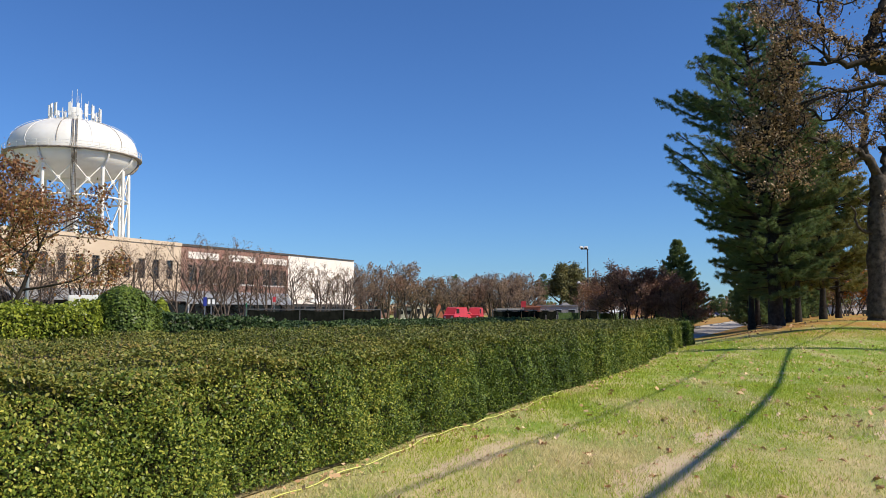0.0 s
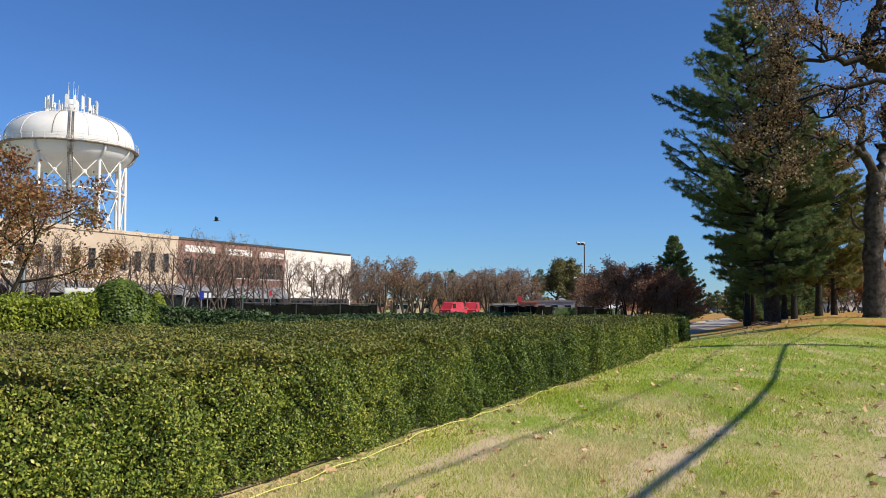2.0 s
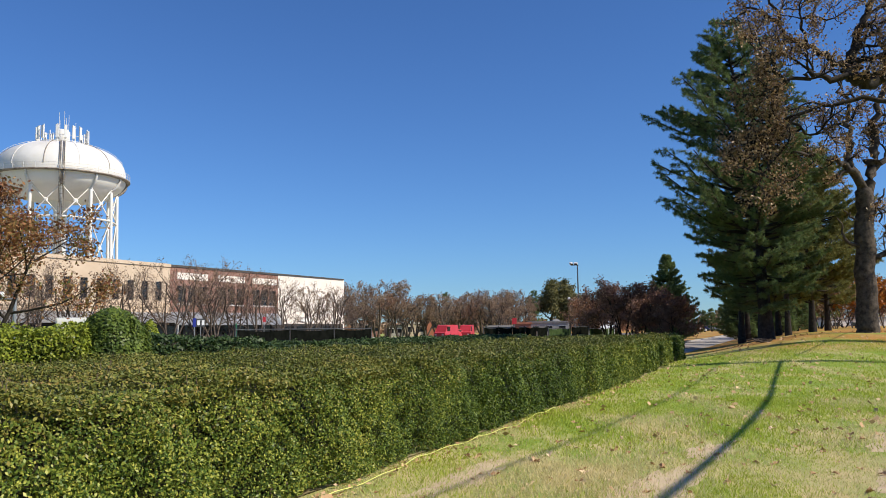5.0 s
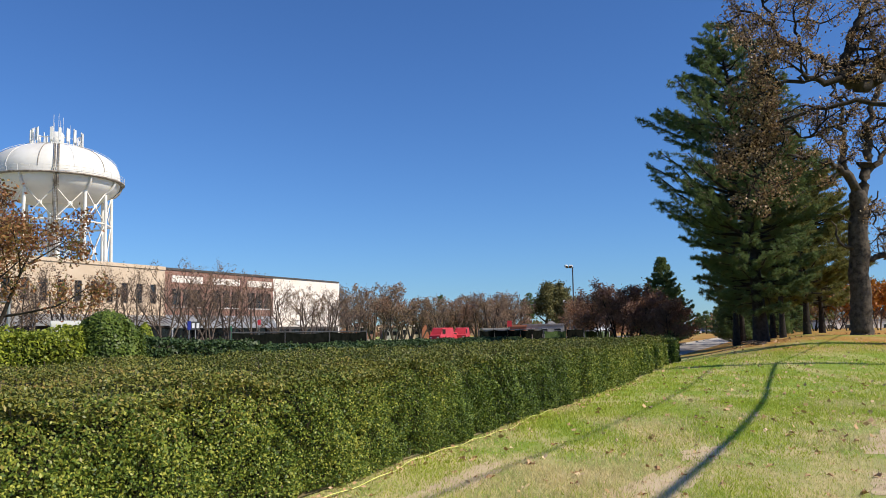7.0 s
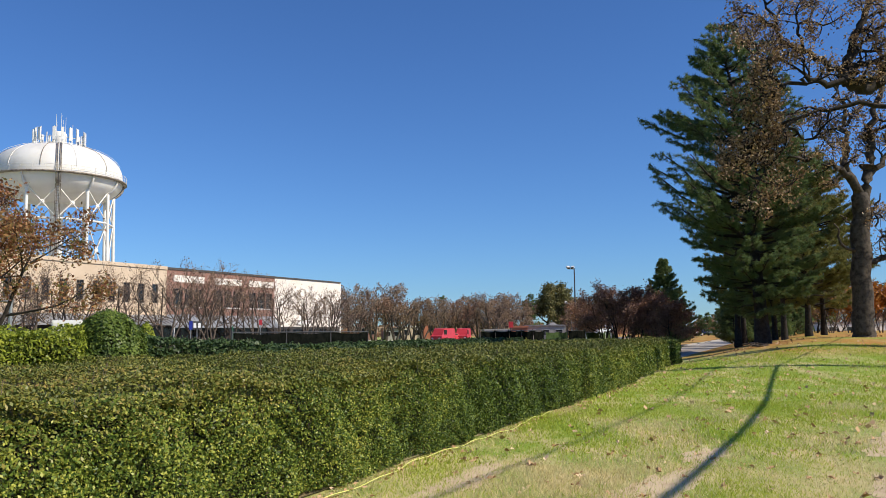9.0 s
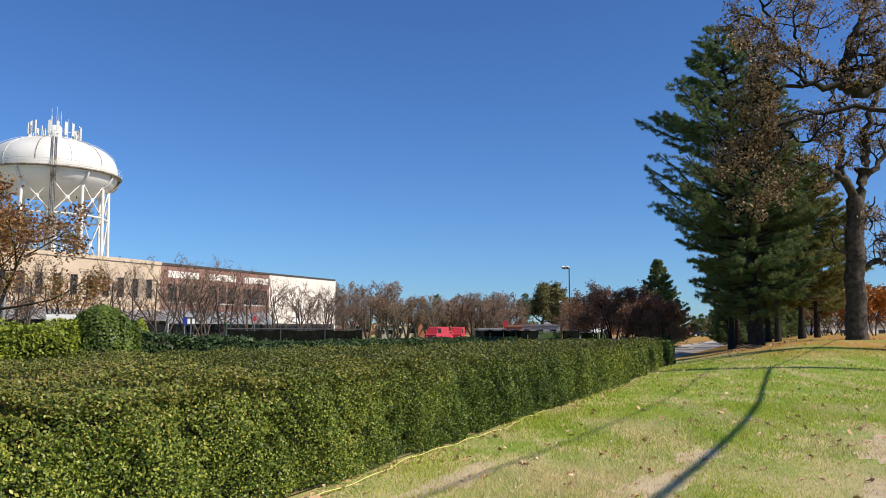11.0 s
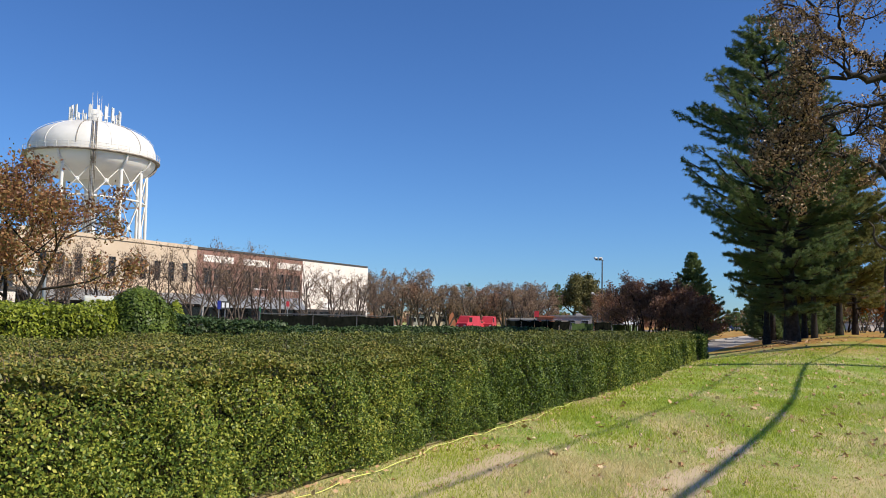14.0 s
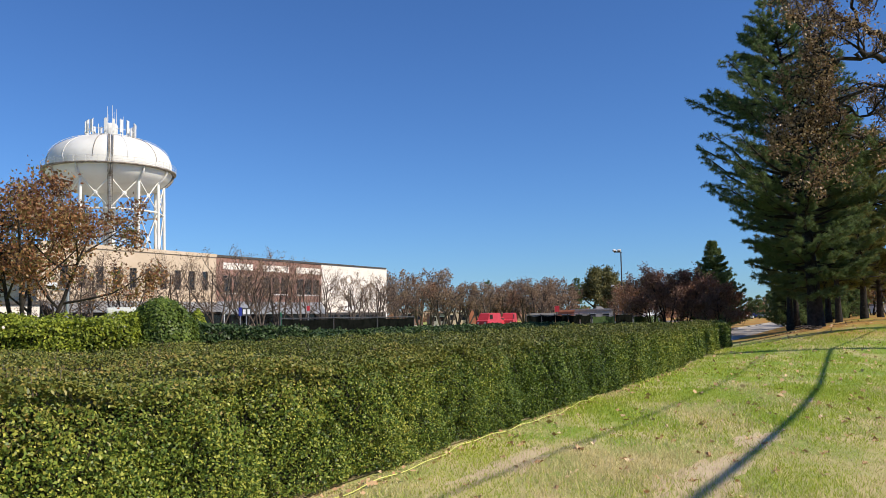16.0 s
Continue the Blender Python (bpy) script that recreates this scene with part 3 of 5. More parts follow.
        for f in ((0, 3, 2, 1), (4, 5, 6, 7), (0, 1, 5, 4), (3, 7, 6, 2), (0, 4, 7, 3), (1, 2, 6, 5)):
            bm.faces.new([vs[i] for i in f])
        for i in range(int((x1 - x0) / 0.6)):
            x = x0 + 0.3 + i * 0.6
            q = [bm.verts.new(p) for p in ((x - .025, -0.01, zt + .002), (x + .025, -0.01, zt + .002), (x + .025, -out, zb + .002), (x - .025, -out, zb + .002), (x - .025, -0.01, zt + .06), (x + .025, -0.01, zt + .06), (x + .025, -out, zb + .06), (x - .025, -out, zb + .06))]
            for f in ((4, 7, 6, 5), (0, 4, 5, 1), (3, 2, 6, 7), (0, 3, 7, 4), (1, 5, 6, 2)):
                bm.faces.new([q[k] for k in f])
        part("awning", bm, M_AWN, b, "grey standing-seam metal awning")
        if out > 1:
            for i in range(7):
                boxed("post", (x0 + 0.2 + 3.3 * i, x0 + 0.35 + 3.3 * i, -out + 0.05, -out + 0.2, 0, zb - 0.122), M_TRIM, b, "white awning post")
    # body: side, back and roof
    boxed("side_wall", (-0.3, -0.003, 0.0, 18.0, 0, 8.7), M_CREAM, b)
    boxed("side_wall", (54.003, 54.3, 0.0, 18.0, 0, 8.8), M_WALLW, b)
    boxed("back_wall", (0, 54.0, 17.7, 18.0, 0, 8.6), M_BRICK, b)
    boxed("roof", (0, 54.0, 0.31, 17.69, 8.1, 8.3), M_COPING, b, "flat roof")
    boxed("inner_wall", (0, 54.0, 4.0, 4.2, 0, 8.09), M_DARKWALL, b, "dim interior partition")


building()


def low_building(name, at, turn, dims, wall_mat, roof_mat, label, gable=0.0, openings=2):
    """A small far building: walls with windows and a door, and a flat or gabled roof."""
    w, d, h = dims
    b = root(name, at, label, "building", turn=turn)
    bm = bmesh.new()
    for r in ((0, w, 0, 0.25), (0, w, d - 0.25, d), (0, 0.25, 0.252, d - 0.252), (w - 0.25, w, 0.252, d - 0.252)):
        box(bm, *r, 0, h)
    part("wall", bm, wall_mat, b)
    for i in range(openings):
        x = w * (i + 0.5) / openings
        win = boxed("window", (x - 0.6, x + 0.6, -0.03, -0.002, h * 0.35, h * 0.75), M_GLASS, b, "dark window")
        boxed("frame", (x - 0.7, x + 0.7, -0.02, -0.003, h * 0.75 + 0.002, h * 0.75 + 0.1), M_TRIM, win)
    if gable:
        bm = bmesh.new()
        o = 0.4
        vs = [bm.verts.new(p) for p in ((-o, -o, h), (w + o, -o, h), (w + o, d + o, h), (-o, d + o, h), (-o + 1.2, d / 2, h + gable), (w + o - 1.2, d / 2, h + gable))]
        for f in ((0, 1, 5, 4), (2, 3, 4, 5), (0, 4, 3), (1, 2, 5), (3, 2, 1, 0)):
            bm.faces.new([vs[i] for i in f])
        part("roof", bm, roof_mat, b, "hipped shingle roof")
    else:
        boxed("roof", (-0.2, w + 0.2, -0.2, d + 0.2, h + 0.002, h + 0.3), roof_mat, b, "flat roof edge")
    return b


# ---- water tower ----


def water_tower():
    cx, cy = -64.1, 140.0
    face = math.degrees(math.atan2(-cy, -cx))        # one leg stands towards the lawn
    t = root("water_tower", (cx, cy, 0), "white steel water tower with ring of legs and rooftop antennas", "water tower", turn=face)
    zq, R, RL = 28.6, 10.4, 9.0
    up = [(R * math.cos(a) ** 0.85, zq + 0.5 + 5.3 * math.sin(a)) for a in np.linspace(0, math.pi / 2 - 0.02, 15)]
    low = [(R * math.cos(a) ** 0.8, zq - 0.5 - 4.0 * math.sin(a)) for a in np.linspace(math.radians(72), 0, 13)]
    lathe("tank", [(1.7, low[0][1] + 0.05)] + low + up + [(0.02, zq + 5.8)], M_WHITE, t, "white painted steel tank with faint seams", 72)
    # seams of the roof plates
    for k in range(12):
        a = math.radians(15 + 30 * k)
        tube("seam", [(r * math.cos(a) * 1.002, r * math.sin(a) * 1.002, z + 0.012) for r, z in up[:-2]], 0.07 if k % 2 else 0.045, M_STAIN if k % 2 else M_TRIM, t, sides=5)
    # balcony with rail
    lathe("balcony", [(R - 0.1, 27.95), (R + 0.75, 27.95), (R + 0.75, 28.18), (R - 0.1, 28.18)], M_STAIN, t, "narrow steel balcony ring", 72)
    ring = [(math.cos(a) * (R + 0.7), math.sin(a) * (R + 0.7)) for a in np.linspace(0, 2 * math.pi, 73)]
    for z in (28.65, 29.15):
        tube("rail", [(x, y, z) for x, y in ring], 0.03, M_TRIM, t, sides=5)
    for k in range(36):
        x, y = ring[2 * k]
        tube("baluster", [(x, y, 28.16), (x, y, 29.17)], 0.03, M_TRIM, t, sides=5)
    # handrail up over the dome
    arch = [(R * math.cos(a), zq + 0.5 + 5.3 * math.sin(a) + 0.5) for a in np.linspace(0.25, 1.2, 12)]
    for side in (75, 105, -75, -105, 165, -165):
        a = math.radians(side)
        tube("handrail", [(r * math.cos(a), r * math.sin(a), z) for r, z in arch], 0.03, M_TRIM, t, sides=5)
    # riser
    lathe("riser", [(1.6, 0), (1.3, 1.2), (1.05, 2.5), (1.05, zq - 6.2), (1.8, zq - 4.1)], M_WHITE, t, "broad central riser pipe", 24)
    # legs
    tops = []
    for k in range(12):
        a = math.radians(30 * k)
        c, s = math.cos(a), math.sin(a)
        top = 26.6
        leg = tube("leg", [(RL * c * 1.05, RL * s * 1.05, 0), (RL * c, RL * s, top)], 0.27, M_WHITE, t, "white tubular leg" if k else "rust-stained tubular leg with ladder", sides=14)
        boxed("footing", (RL * c * 1.05 - 0.9, RL * c * 1.05 + 0.9, RL * s * 1.05 - 0.9, RL * s * 1.05 + 0.9, -0.1, 0.5), M_CONC, t, "concrete footing", 0.05)
        # the leg's strap that curls up round the bowl
        arc = [(RL * c, RL * s, top - 0.2)] + [((r + 0.25) * c, (r + 0.25) * s, z) for r, z in low[6:]]
        tube("strap", arc, [0.27, 0.27, 0.26, 0.25, 0.24, 0.2, 0.18, 0.15][:len(arc)], M_STAIN if k % 3 == 0 else M_TRIM, t, "curved bracket between leg and tank", sides=8)
        tops.append((c, s))
    # struts and cross rods
    zs = [26.0, 20.7, 11.0, 1.5]
    for k in range(12):
        c0, s0 = tops[k]
        c1, s1 = tops[(k + 1) % 12]
        for z in (20.7, 11.0):
            tube("strut", [(RL * c0, RL * s0, z), (RL * c1, RL * s1, z)], 0.17, M_WHITE, t, sides=8)
        for za, zb in zip(zs[:-1], zs[1:]):
            tube("rod", [(RL * c0, RL * s0, za), (RL * c1, RL * s1, zb)], 0.1, M_WHITE, t, sides=6)
            tube("rod", [(RL * c1, RL * s1, za), (RL * c0, RL * s0, zb)], 0.1, M_WHITE, t, sides=6)
            plate = lathe("plate", [(0.01, -0.06), (0.42, -0.06), (0.42, 0.06), (0.01, 0.06)], M_WHITE, t, "octagonal gusset plate", 8)
            mid = Vector(((c0 + c1) / 2 * RL, (s0 + s1) / 2 * RL, (za + zb) / 2))
            plate.matrix_basis = Matrix.Translation(mid) @ Vector((c0 + c1, s0 + s1, 0)).to_track_quat('Z', 'Y').to_matrix().to_4x4()
    # conduits and ladder up the front leg and over the tank
    for dy in (-0.35, -0.15, 0.2, 0.4):
        pts = [(RL * 1.05 + 0.45, dy, 0.0), (RL + 0.45, dy, 26.5)] + [(r + 0.5, dy, z) for r, z in low[8:]] + [(r + 0.12, dy, z + 0.1) for r, z in up[:-3]]
        tube("conduit", pts, 0.06, M_STAIN, t, "dark rust-streaked cable run", sides=5)
    for k in range(60):
        z = 0.6 + k * 0.43
        x = RL * 1.05 - 0.45 * z / 26.5 + 0.45
        tube("rung", [(x, -0.35, z), (x, 0.4, z)], 0.025, M_STAIN, t, sides=4)
    # rooftop: hub, antenna ring, panel antennas, whips
    zt = zq + 6.0
    lathe("hub", [(0.01, zt - 0.4), (1.15, zt - 0.4), (1.15, zt + 2.0), (0.9, zt + 2.3), (0.01, zt + 2.35)], M_WHITE, t, "roof vent housing", 16)
    for z in (zt - 0.3, zt + 0.7):
        tube("antenna_ring", [(3.9 * math.cos(a), 3.9 * math.sin(a), z) for a in np.linspace(0, 2 * math.pi, 33)], 0.06, M_ANT, t, sides=6)
    for k in range(20):
        a = 2 * math.pi * k / 20 + 0.1
        x, y = 3.9 * math.cos(a), 3.9 * math.sin(a)
        tube("antenna_mast", [(x, y, zt - 1.2), (x, y, zt + (2.5 if k % 3 else 1.4))], 0.085, M_ANT, t, sides=6)
        if k % 5 != 3:
            pa = boxed("panel_antenna", (-0.12, 0.12, -0.24, 0.24, 0.0, 2.2), M_ANT, t, "pale panel antenna", 0.03)
            pa.matrix_basis = pose(x * 1.06, y * 1.06, zt + 0.1, 0, 0, math.degrees(a))
    for k, (x, y, h) in enumerate(((0.5, 0.2, 5.6), (0.2, -0.6, 5.4), (-0.4, 0.5, 4.6), (0.1, 0.9, 5.0), (-0.7, -0.5, 4.2), (1.6, 2.0, 3.4))):
        tube("whip_antenna", [(x, y, zt - 0.2), (x, y, zt + h)], [0.06, 0.03], M_ANT, t, sides=5)


water_tower()

# ---- trees ----


def unit(v):
    return v / (np.linalg.norm(v) + 1e-9)


def grow(lines, tips, p, d, L, r, level, kids, bend=0.25, rise=0.12, shrink=0.62, seg=5, spread=0.8, taper=0.45, first=0.25):
    """One crooked limb and, along it, its children. lines[level] takes (points, radii); tips takes points and directions of the last level."""
    pts, rad, q, e = [p], [r], p.copy(), unit(d)
    for i in range(seg):
        e = unit(e + RNG.normal(0, bend, 3) * 0.6 + np.array([0, 0, rise]))
        q = q + e * L / seg
        pts.append(q.copy())
        rad.append(r * (1 - (1 - taper) * (i + 1) / seg))
    lines[level].append((pts, rad))
    if level == len(kids):
        for i in range(1, seg + 1):
            tips.append((pts[i], unit(pts[i] - pts[i - 1])))
        return
    n = kids[level]
    for k in range(n):
        f = first + (1 - first) * (k + RNG.uniform(0.2, 1)) / n
        i = min(int(f * seg), seg - 1)
        w = f * seg - i
        at = pts[i] * (1 - w) + pts[i + 1] * w
        ax = unit(pts[i + 1] - pts[i])
        o = unit(np.cross(ax, RNG.normal(size=3)))
        cd = unit(ax * (1 - spread * 0.45) + o * spread)
        grow(lines, tips, at, cd, L * shrink * RNG.uniform(0.7, 1.15) * (1.1 - 0.35 * f), rad[i] * 0.62, level + 1, kids, bend, rise, shrink, max(3, seg - 1), spread, taper, first)


def woody(tree, lines, bark, twig_mat, split=1):
    """Links trunk, limbs and twigs of a tree as parts."""
    names = ["trunk", "branching"]
    for k, ls in enumerate(lines[:2]):
        if ls:
            put(names[k], tubes_mesh(names[k], ls, 9 if k == 0 else 6), bark, tree, kind="stuff" if k else "")
    rest = [x for ls in lines[2:] for x in ls]
    if rest:
        put("twigwork", tubes_mesh("twigwork", rest, 3), twig_mat, tree, kind="stuff")


def tip_points(tips, count, jitter):
    idx = RNG.integers(0, len(tips), count)
    P = np.array([tips[i][0] for i in idx]) + RNG.normal(0, jitter, (count, 3))
    D = np.array([tips[i][1] for i in idx])
    return P, D


def vase_tree(at, tall, label, stems=4, kids=(4, 4, 4), leaf=0, leaf_mat=None, leaf_size=0.1, lean=0.36, group="", r0=0.13, bark=None, twig=None, name="street_tree", rise=0.12, jitter=0.08):
    """A small multi-stemmed tree, bare or with a few leaves."""
    t = root(name, at, label, "tree", group)
    lines, tips = [[] for _ in range(len(kids) + 1)], []
    for k in range(stems):
        a = 2 * math.pi * (k + RNG.uniform(0, 0.6)) / stems
        d = np.array([math.cos(a) * lean, math.sin(a) * lean, 1.0])
        grow(lines, tips, np.array([math.cos(a) * 0.1, math.sin(a) * 0.1, -0.05]), d, tall * 0.62, r0, 0, kids, 0.2, rise, 0.55, 5, 0.75)
    top = max(p[2] for p, _ in tips)
    s = tall / top
    lines = [[(np.array(p) * s, np.array(r)) for p, r in ls] for ls in lines]
    tips = [(p * s, d) for p, d in tips]
    woody(t, lines, bark or M_BARK, twig or M_TWIG)
    if leaf:
        P, D = tip_points(tips, leaf, jitter)
        put("crown", leaf_mesh("crown", P, leaf_size), leaf_mat, t, kind="stuff")
    return t


def along_front(px, gap):
    """A point in front of the building's line at a bearing."""
    tx = (px - 784) / 1443
    s = (-28.7 - tx * 89.2) / (tx * 0.882 - 0.471)
    y = 89.2 + 0.882 * s
    y -= gap
    return (tx * y, y, 0.0)


FRONT_LABEL = "bare multi-stemmed street tree with a few brown leaves"
G_STREET = "street trees before the shop building"
protos = [vase_tree(along_front(152, 12), 7.6, FRONT_LABEL, 4, (5, 6, 6), 1500, M_TAN, 0.09, group=G_STREET, r0=0.1),
          vase_tree(along_front(322, 14), 8.6, FRONT_LABEL, 4, (5, 6, 6), 900, M_TAN, 0.09, group=G_STREET, r0=0.1),
          vase_tree(along_front(470, 16), 8.2, FRONT_LABEL, 4, (5, 6, 6), 900, M_TAN, 0.09, 0.42, group=G_STREET, r0=0.1)]
for i, (px, gap, s) in enumerate(((30, 10, 0.85), (88, 11, 0.9), (252, 13, 1.0), (398, 15, 1.05), (432, 12, 1.0), (518, 16, 0.95), (566, 16, 0.98), (600, 13, 0.85), (612, 18, 0.9), (645, 18, 0.95), (372, 11, 1.1))):
    c = copy_thing(protos[i % 3], pose(*along_front(px, gap), 0, 0, 70 * i + 20))
    c.scale = (s, s, s)

# dense brown trees of the distance
FAR_LABEL = "bare brown deciduous tree in the distance"
far = [vase_tree((-20, 165, 0), 9.5, FAR_LABEL, 3, (6, 5, 5), 1500, M_TAN, 0.16, 0.3, "far bare trees", 0.2, jitter=0.14),
       vase_tree((-10, 170, 0), 8.5, FAR_LABEL, 4, (6, 5, 5), 2600, M_TAN, 0.16, 0.45, "far bare trees", 0.18, jitter=0.16),
       vase_tree((0, 175, 0), 9.0, FAR_LABEL, 4, (6, 6, 5), 1500, M_RUSTTREE, 0.15, 0.4, "far bare trees", 0.18, jitter=0.14)]
spots = [(655, 130, 1.0), (668, 140, 0.9), (684, 135, 1.0), (705, 150, 1.15), (722, 140, 1.0), (738, 150, 1.0), (752, 165, 0.9), (770, 155, 0.85), (790, 160, 1.0), (806, 150, 0.85), (822, 165, 0.95),
         (838, 160, 0.95), (853, 170, 1.0), (868, 165, 1.05), (880, 175, 1.15), (893, 160, 0.85), (905, 170, 1.0), (918, 185, 1.2), (930, 175, 1.05), (942, 180, 1.0), (1020, 190, 0.95), (1056, 120, 0.7), (1068, 110, 0.7), (1082, 112, 0.72)]
for i, (px, y, s) in enumerate(spots):
    x = (px - 784) / 1443 * y
    if i < 3:
        far[i].matrix_basis = pose(x, y, 0, 0, 0, 50 * i)
        continue
    c = copy_thing(far[i % 3], pose(x, y, 0, 0, 0, 83 * i))
    c.scale = (s * RNG.uniform(0.95, 1.15), s * RNG.uniform(0.95, 1.15), s)


def leafy_tree(at, tall, radius, label, mat, count, leaf, base=0.25, stems=1, name="tree", group="", jitter=0.35, gaps=0.0, low=0.0):
    """A leafy tree: crooked trunk, limbs that fill an uneven crown, leaves in clumps on them."""
    t = root(name, at, label, "tree", group)
    lines, tips = [[], [], [], []], []
    for k in range(stems):
        a = 2 * math.pi * k / max(stems, 1) + 0.5
        d = np.array([math.cos(a) * (0.3 if stems > 1 else 0.04), math.sin(a) * (0.3 if stems > 1 else 0.04), 1])
        grow(lines, tips, np.array([0.0, 0.0, -0.1]), d, tall * 0.75, 0.03 * tall / math.sqrt(stems), 0, (9 if stems == 1 else 6, 5, 4), 0.12, 0.08, 0.5, 6, 0.95, 0.3, base)
    P0 = np.array([p for p, _ in tips])
    s = np.array([radius / np.percentile(np.hypot(P0[:, 0], P0[:, 1]), 93)] * 2 + [tall / P0[:, 2].max()])
    lines = [[(np.array(p) * s, np.array(r)) for p, r in ls] for ls in lines]
    tips = [(p * s, d) for p, d in tips]
    woody(t, lines, M_BARK_SHADE, M_BARK_SHADE)
    tips = [q for q in tips if q[0][2] > low and math.sin(q[0][0] * 1.9 + 1) + math.sin(q[0][1] * 2.2) + math.sin(q[0][2] * 2.6 + q[0][0]) > gaps * 3 - 3]
    P, D = tip_points(tips, count, jitter)
    put("crown", leaf_mesh("crown", P, leaf), mat, t, kind="stuff")
    return t


leafy_tree((-15.7, 28.0, 0), 7.0, 3.6, "young broadleaf tree with russet and green autumn leaves", M_REDLEAF, 21000, 0.074, 0.34, 4, jitter=0.2, gaps=0.45, low=2.5)
leafy_tree((26.6, 190, 0), 12.5, 5.5, "olive-green leafy tree far off", M_OLIVE, 15000, 0.3, 0.2, jitter=0.5)
leafy_tree((31.0, 195, 0), 9.5, 3.5, "olive-green leafy tree far off", M_OLIVE, 8000, 0.3, 0.2, jitter=0.45)
G_MAR = "row of dark crape myrtles by the road"
MAR = "multi-stemmed small tree with dark maroon autumn leaves"
for px, y, tall, rad, mat in ((1090, 64, 4.9, 1.9, M_MAROON), (1118, 62, 5.3, 2.0, M_MAROON), (1148, 61, 5.0, 1.9, M_MAROON), (1182, 60, 4.1, 1.8, M_RUSTTREE), (1212, 58, 3.6, 1.7, M_RUSTTREE), (1140, 70, 4.8, 2.2, M_MAROON), (1065, 78, 4.6, 2.0, M_RUSTTREE)):
    leafy_tree(((px - 784) / 1443 * y, y, 0), tall, rad, MAR if mat is M_MAROON else "multi-stemmed small tree with rust-red autumn leaves", mat, 8000, 0.085, 0.35, 4, "small_tree", group=G_MAR, jitter=0.16)


def conifer(at, tall, profile, label, mat, tufts=3, needles=14, length=0.16, width=0.011, bare=0.16, whorls=26, per=6, r0=0.3, lean=(0, 0), rise=0.25, view=(1, 0), name="pine_tree", droop=0.0, sub=9, bark=None, stubs=8, skip=0.0, fan=1.0, sag=0.0):
    """A conifer: tapered trunk, whorls of limbs whose reach follows profile(height 0..1, side -1..1), side shoots with needle tufts."""
    t = root(name, at, label, "tree")
    n = 10
    tp = [np.array([lean[0] * (k / n) ** 1.5, lean[1] * (k / n) ** 1.5, tall * k / n - (0.1 if k == 0 else 0)]) + (RNG.normal(0, 0.05, 3) * (0.3 < k / n < 0.95)) for k in range(n + 1)]
    put("trunk", tubes_mesh("trunk", [(tp, [max(r0 * (1 - 0.93 * (k / n) ** 0.9) * (1.25 if k == 0 else 1), 0.012) for k in range(n + 1)])], 12), bark or M_BARK_SHADE, t)
    limbs, shoots, P, D = [], [], [], []
    vx, vy = view

    def on_trunk(f):
        i = min(int(f * n), n - 1)
        return tp[i] * (1 - (f * n - i)) + tp[i + 1] * (f * n - i)
    for w in range(whorls):
        f = bare + (0.985 - bare) * (w + RNG.uniform(0, 0.7)) / whorls
        f0 = f
        for k in range(per):
            f = min(0.99, f0 + RNG.uniform(-0.5, 0.5) * 0.9 / whorls)
            p = on_trunk(f)
            a = 2 * math.pi * (k + RNG.uniform(-0.3, 0.3)) / per + w * 1.1
            d = np.array([math.cos(a), math.sin(a), 0])
            side = d[0] * vx + d[1] * vy
            L = profile(f, side) * RNG.uniform(0.72, 1.08)
            if L < 0.12 or (RNG.uniform() < skip and f < 0.9):
                continue
            m = 5
            up, tilt = rise * (0.35 + 1.0 * f) - sag * max(0.0, 1 - f / 0.35), RNG.normal(0, 0.1)
            pts = [p + d * L * j / m + np.array([0, 0, L * ((up + tilt) * (j / m) + 0.2 * (j / m) ** 3 - droop * (j / m))]) + RNG.normal(0, 0.02 * L, 3) * (j > 0) for j in range(m + 1)]
            rr = min(0.022 * L + 0.012, r0 * 0.3)
            limbs.append((pts, [rr * (1 - 0.8 * j / m) for j in range(m + 1)]))
            ns = max(3, int(sub * min(1.3, L / 2.5)))
            for q in range(ns):
                g = 0.28 + 0.72 * (q + RNG.uniform(0, 1)) / ns
                i = min(int(g * m), m - 1)
                b = pts[i] * (1 - (g * m - i)) + pts[i + 1] * (g * m - i)
                sgn = -1 if q % 2 else 1
                sd = unit(d * 0.75 + sgn * np.array([-d[1], d[0], 0]) * RNG.uniform(0.3, 0.9) + np.array([0, 0, RNG.uniform(0.0, 0.45)]))
                sl = fan * RNG.uniform(0.25, 0.5) * (0.45 + 0.4 * min(L, 4) / 2.5) * (1.15 - 0.35 * g)
                e = b + sd * sl
                shoots.append(([b, (b + e) / 2 + RNG.normal(0, 0.02, 3), e], [0.012, 0.008, 0.004]))
                for u in range(tufts):
                    P.append(b + sd * sl * (0.35 + 0.65 * (u + 1) / tufts) + RNG.normal(0, 0.03, 3))
                    D.append(sd)
    for k in range(stubs):
        f = RNG.uniform(0.06, bare + 0.1)
        p, a = on_trunk(f), RNG.uniform(0, 6.28)
        e = p + np.array([math.cos(a), math.sin(a), RNG.uniform(-0.2, 0.3)]) * RNG.uniform(0.4, 1.1)
        limbs.append(([p, (p + e) / 2 + RNG.normal(0, 0.05, 3), e], [0.025, 0.018, 0.006]))
    put("branching", tubes_mesh("branching", limbs, 5), bark or M_BARK_SHADE, t, kind="stuff")
    put("twigwork", tubes_mesh("twigwork", shoots, 3), M_TWIG, t, kind="stuff")
    put("crown", needle_mesh("crown", np.array(P), np.array(D), needles, length, width), mat, t, kind="stuff")
    return t


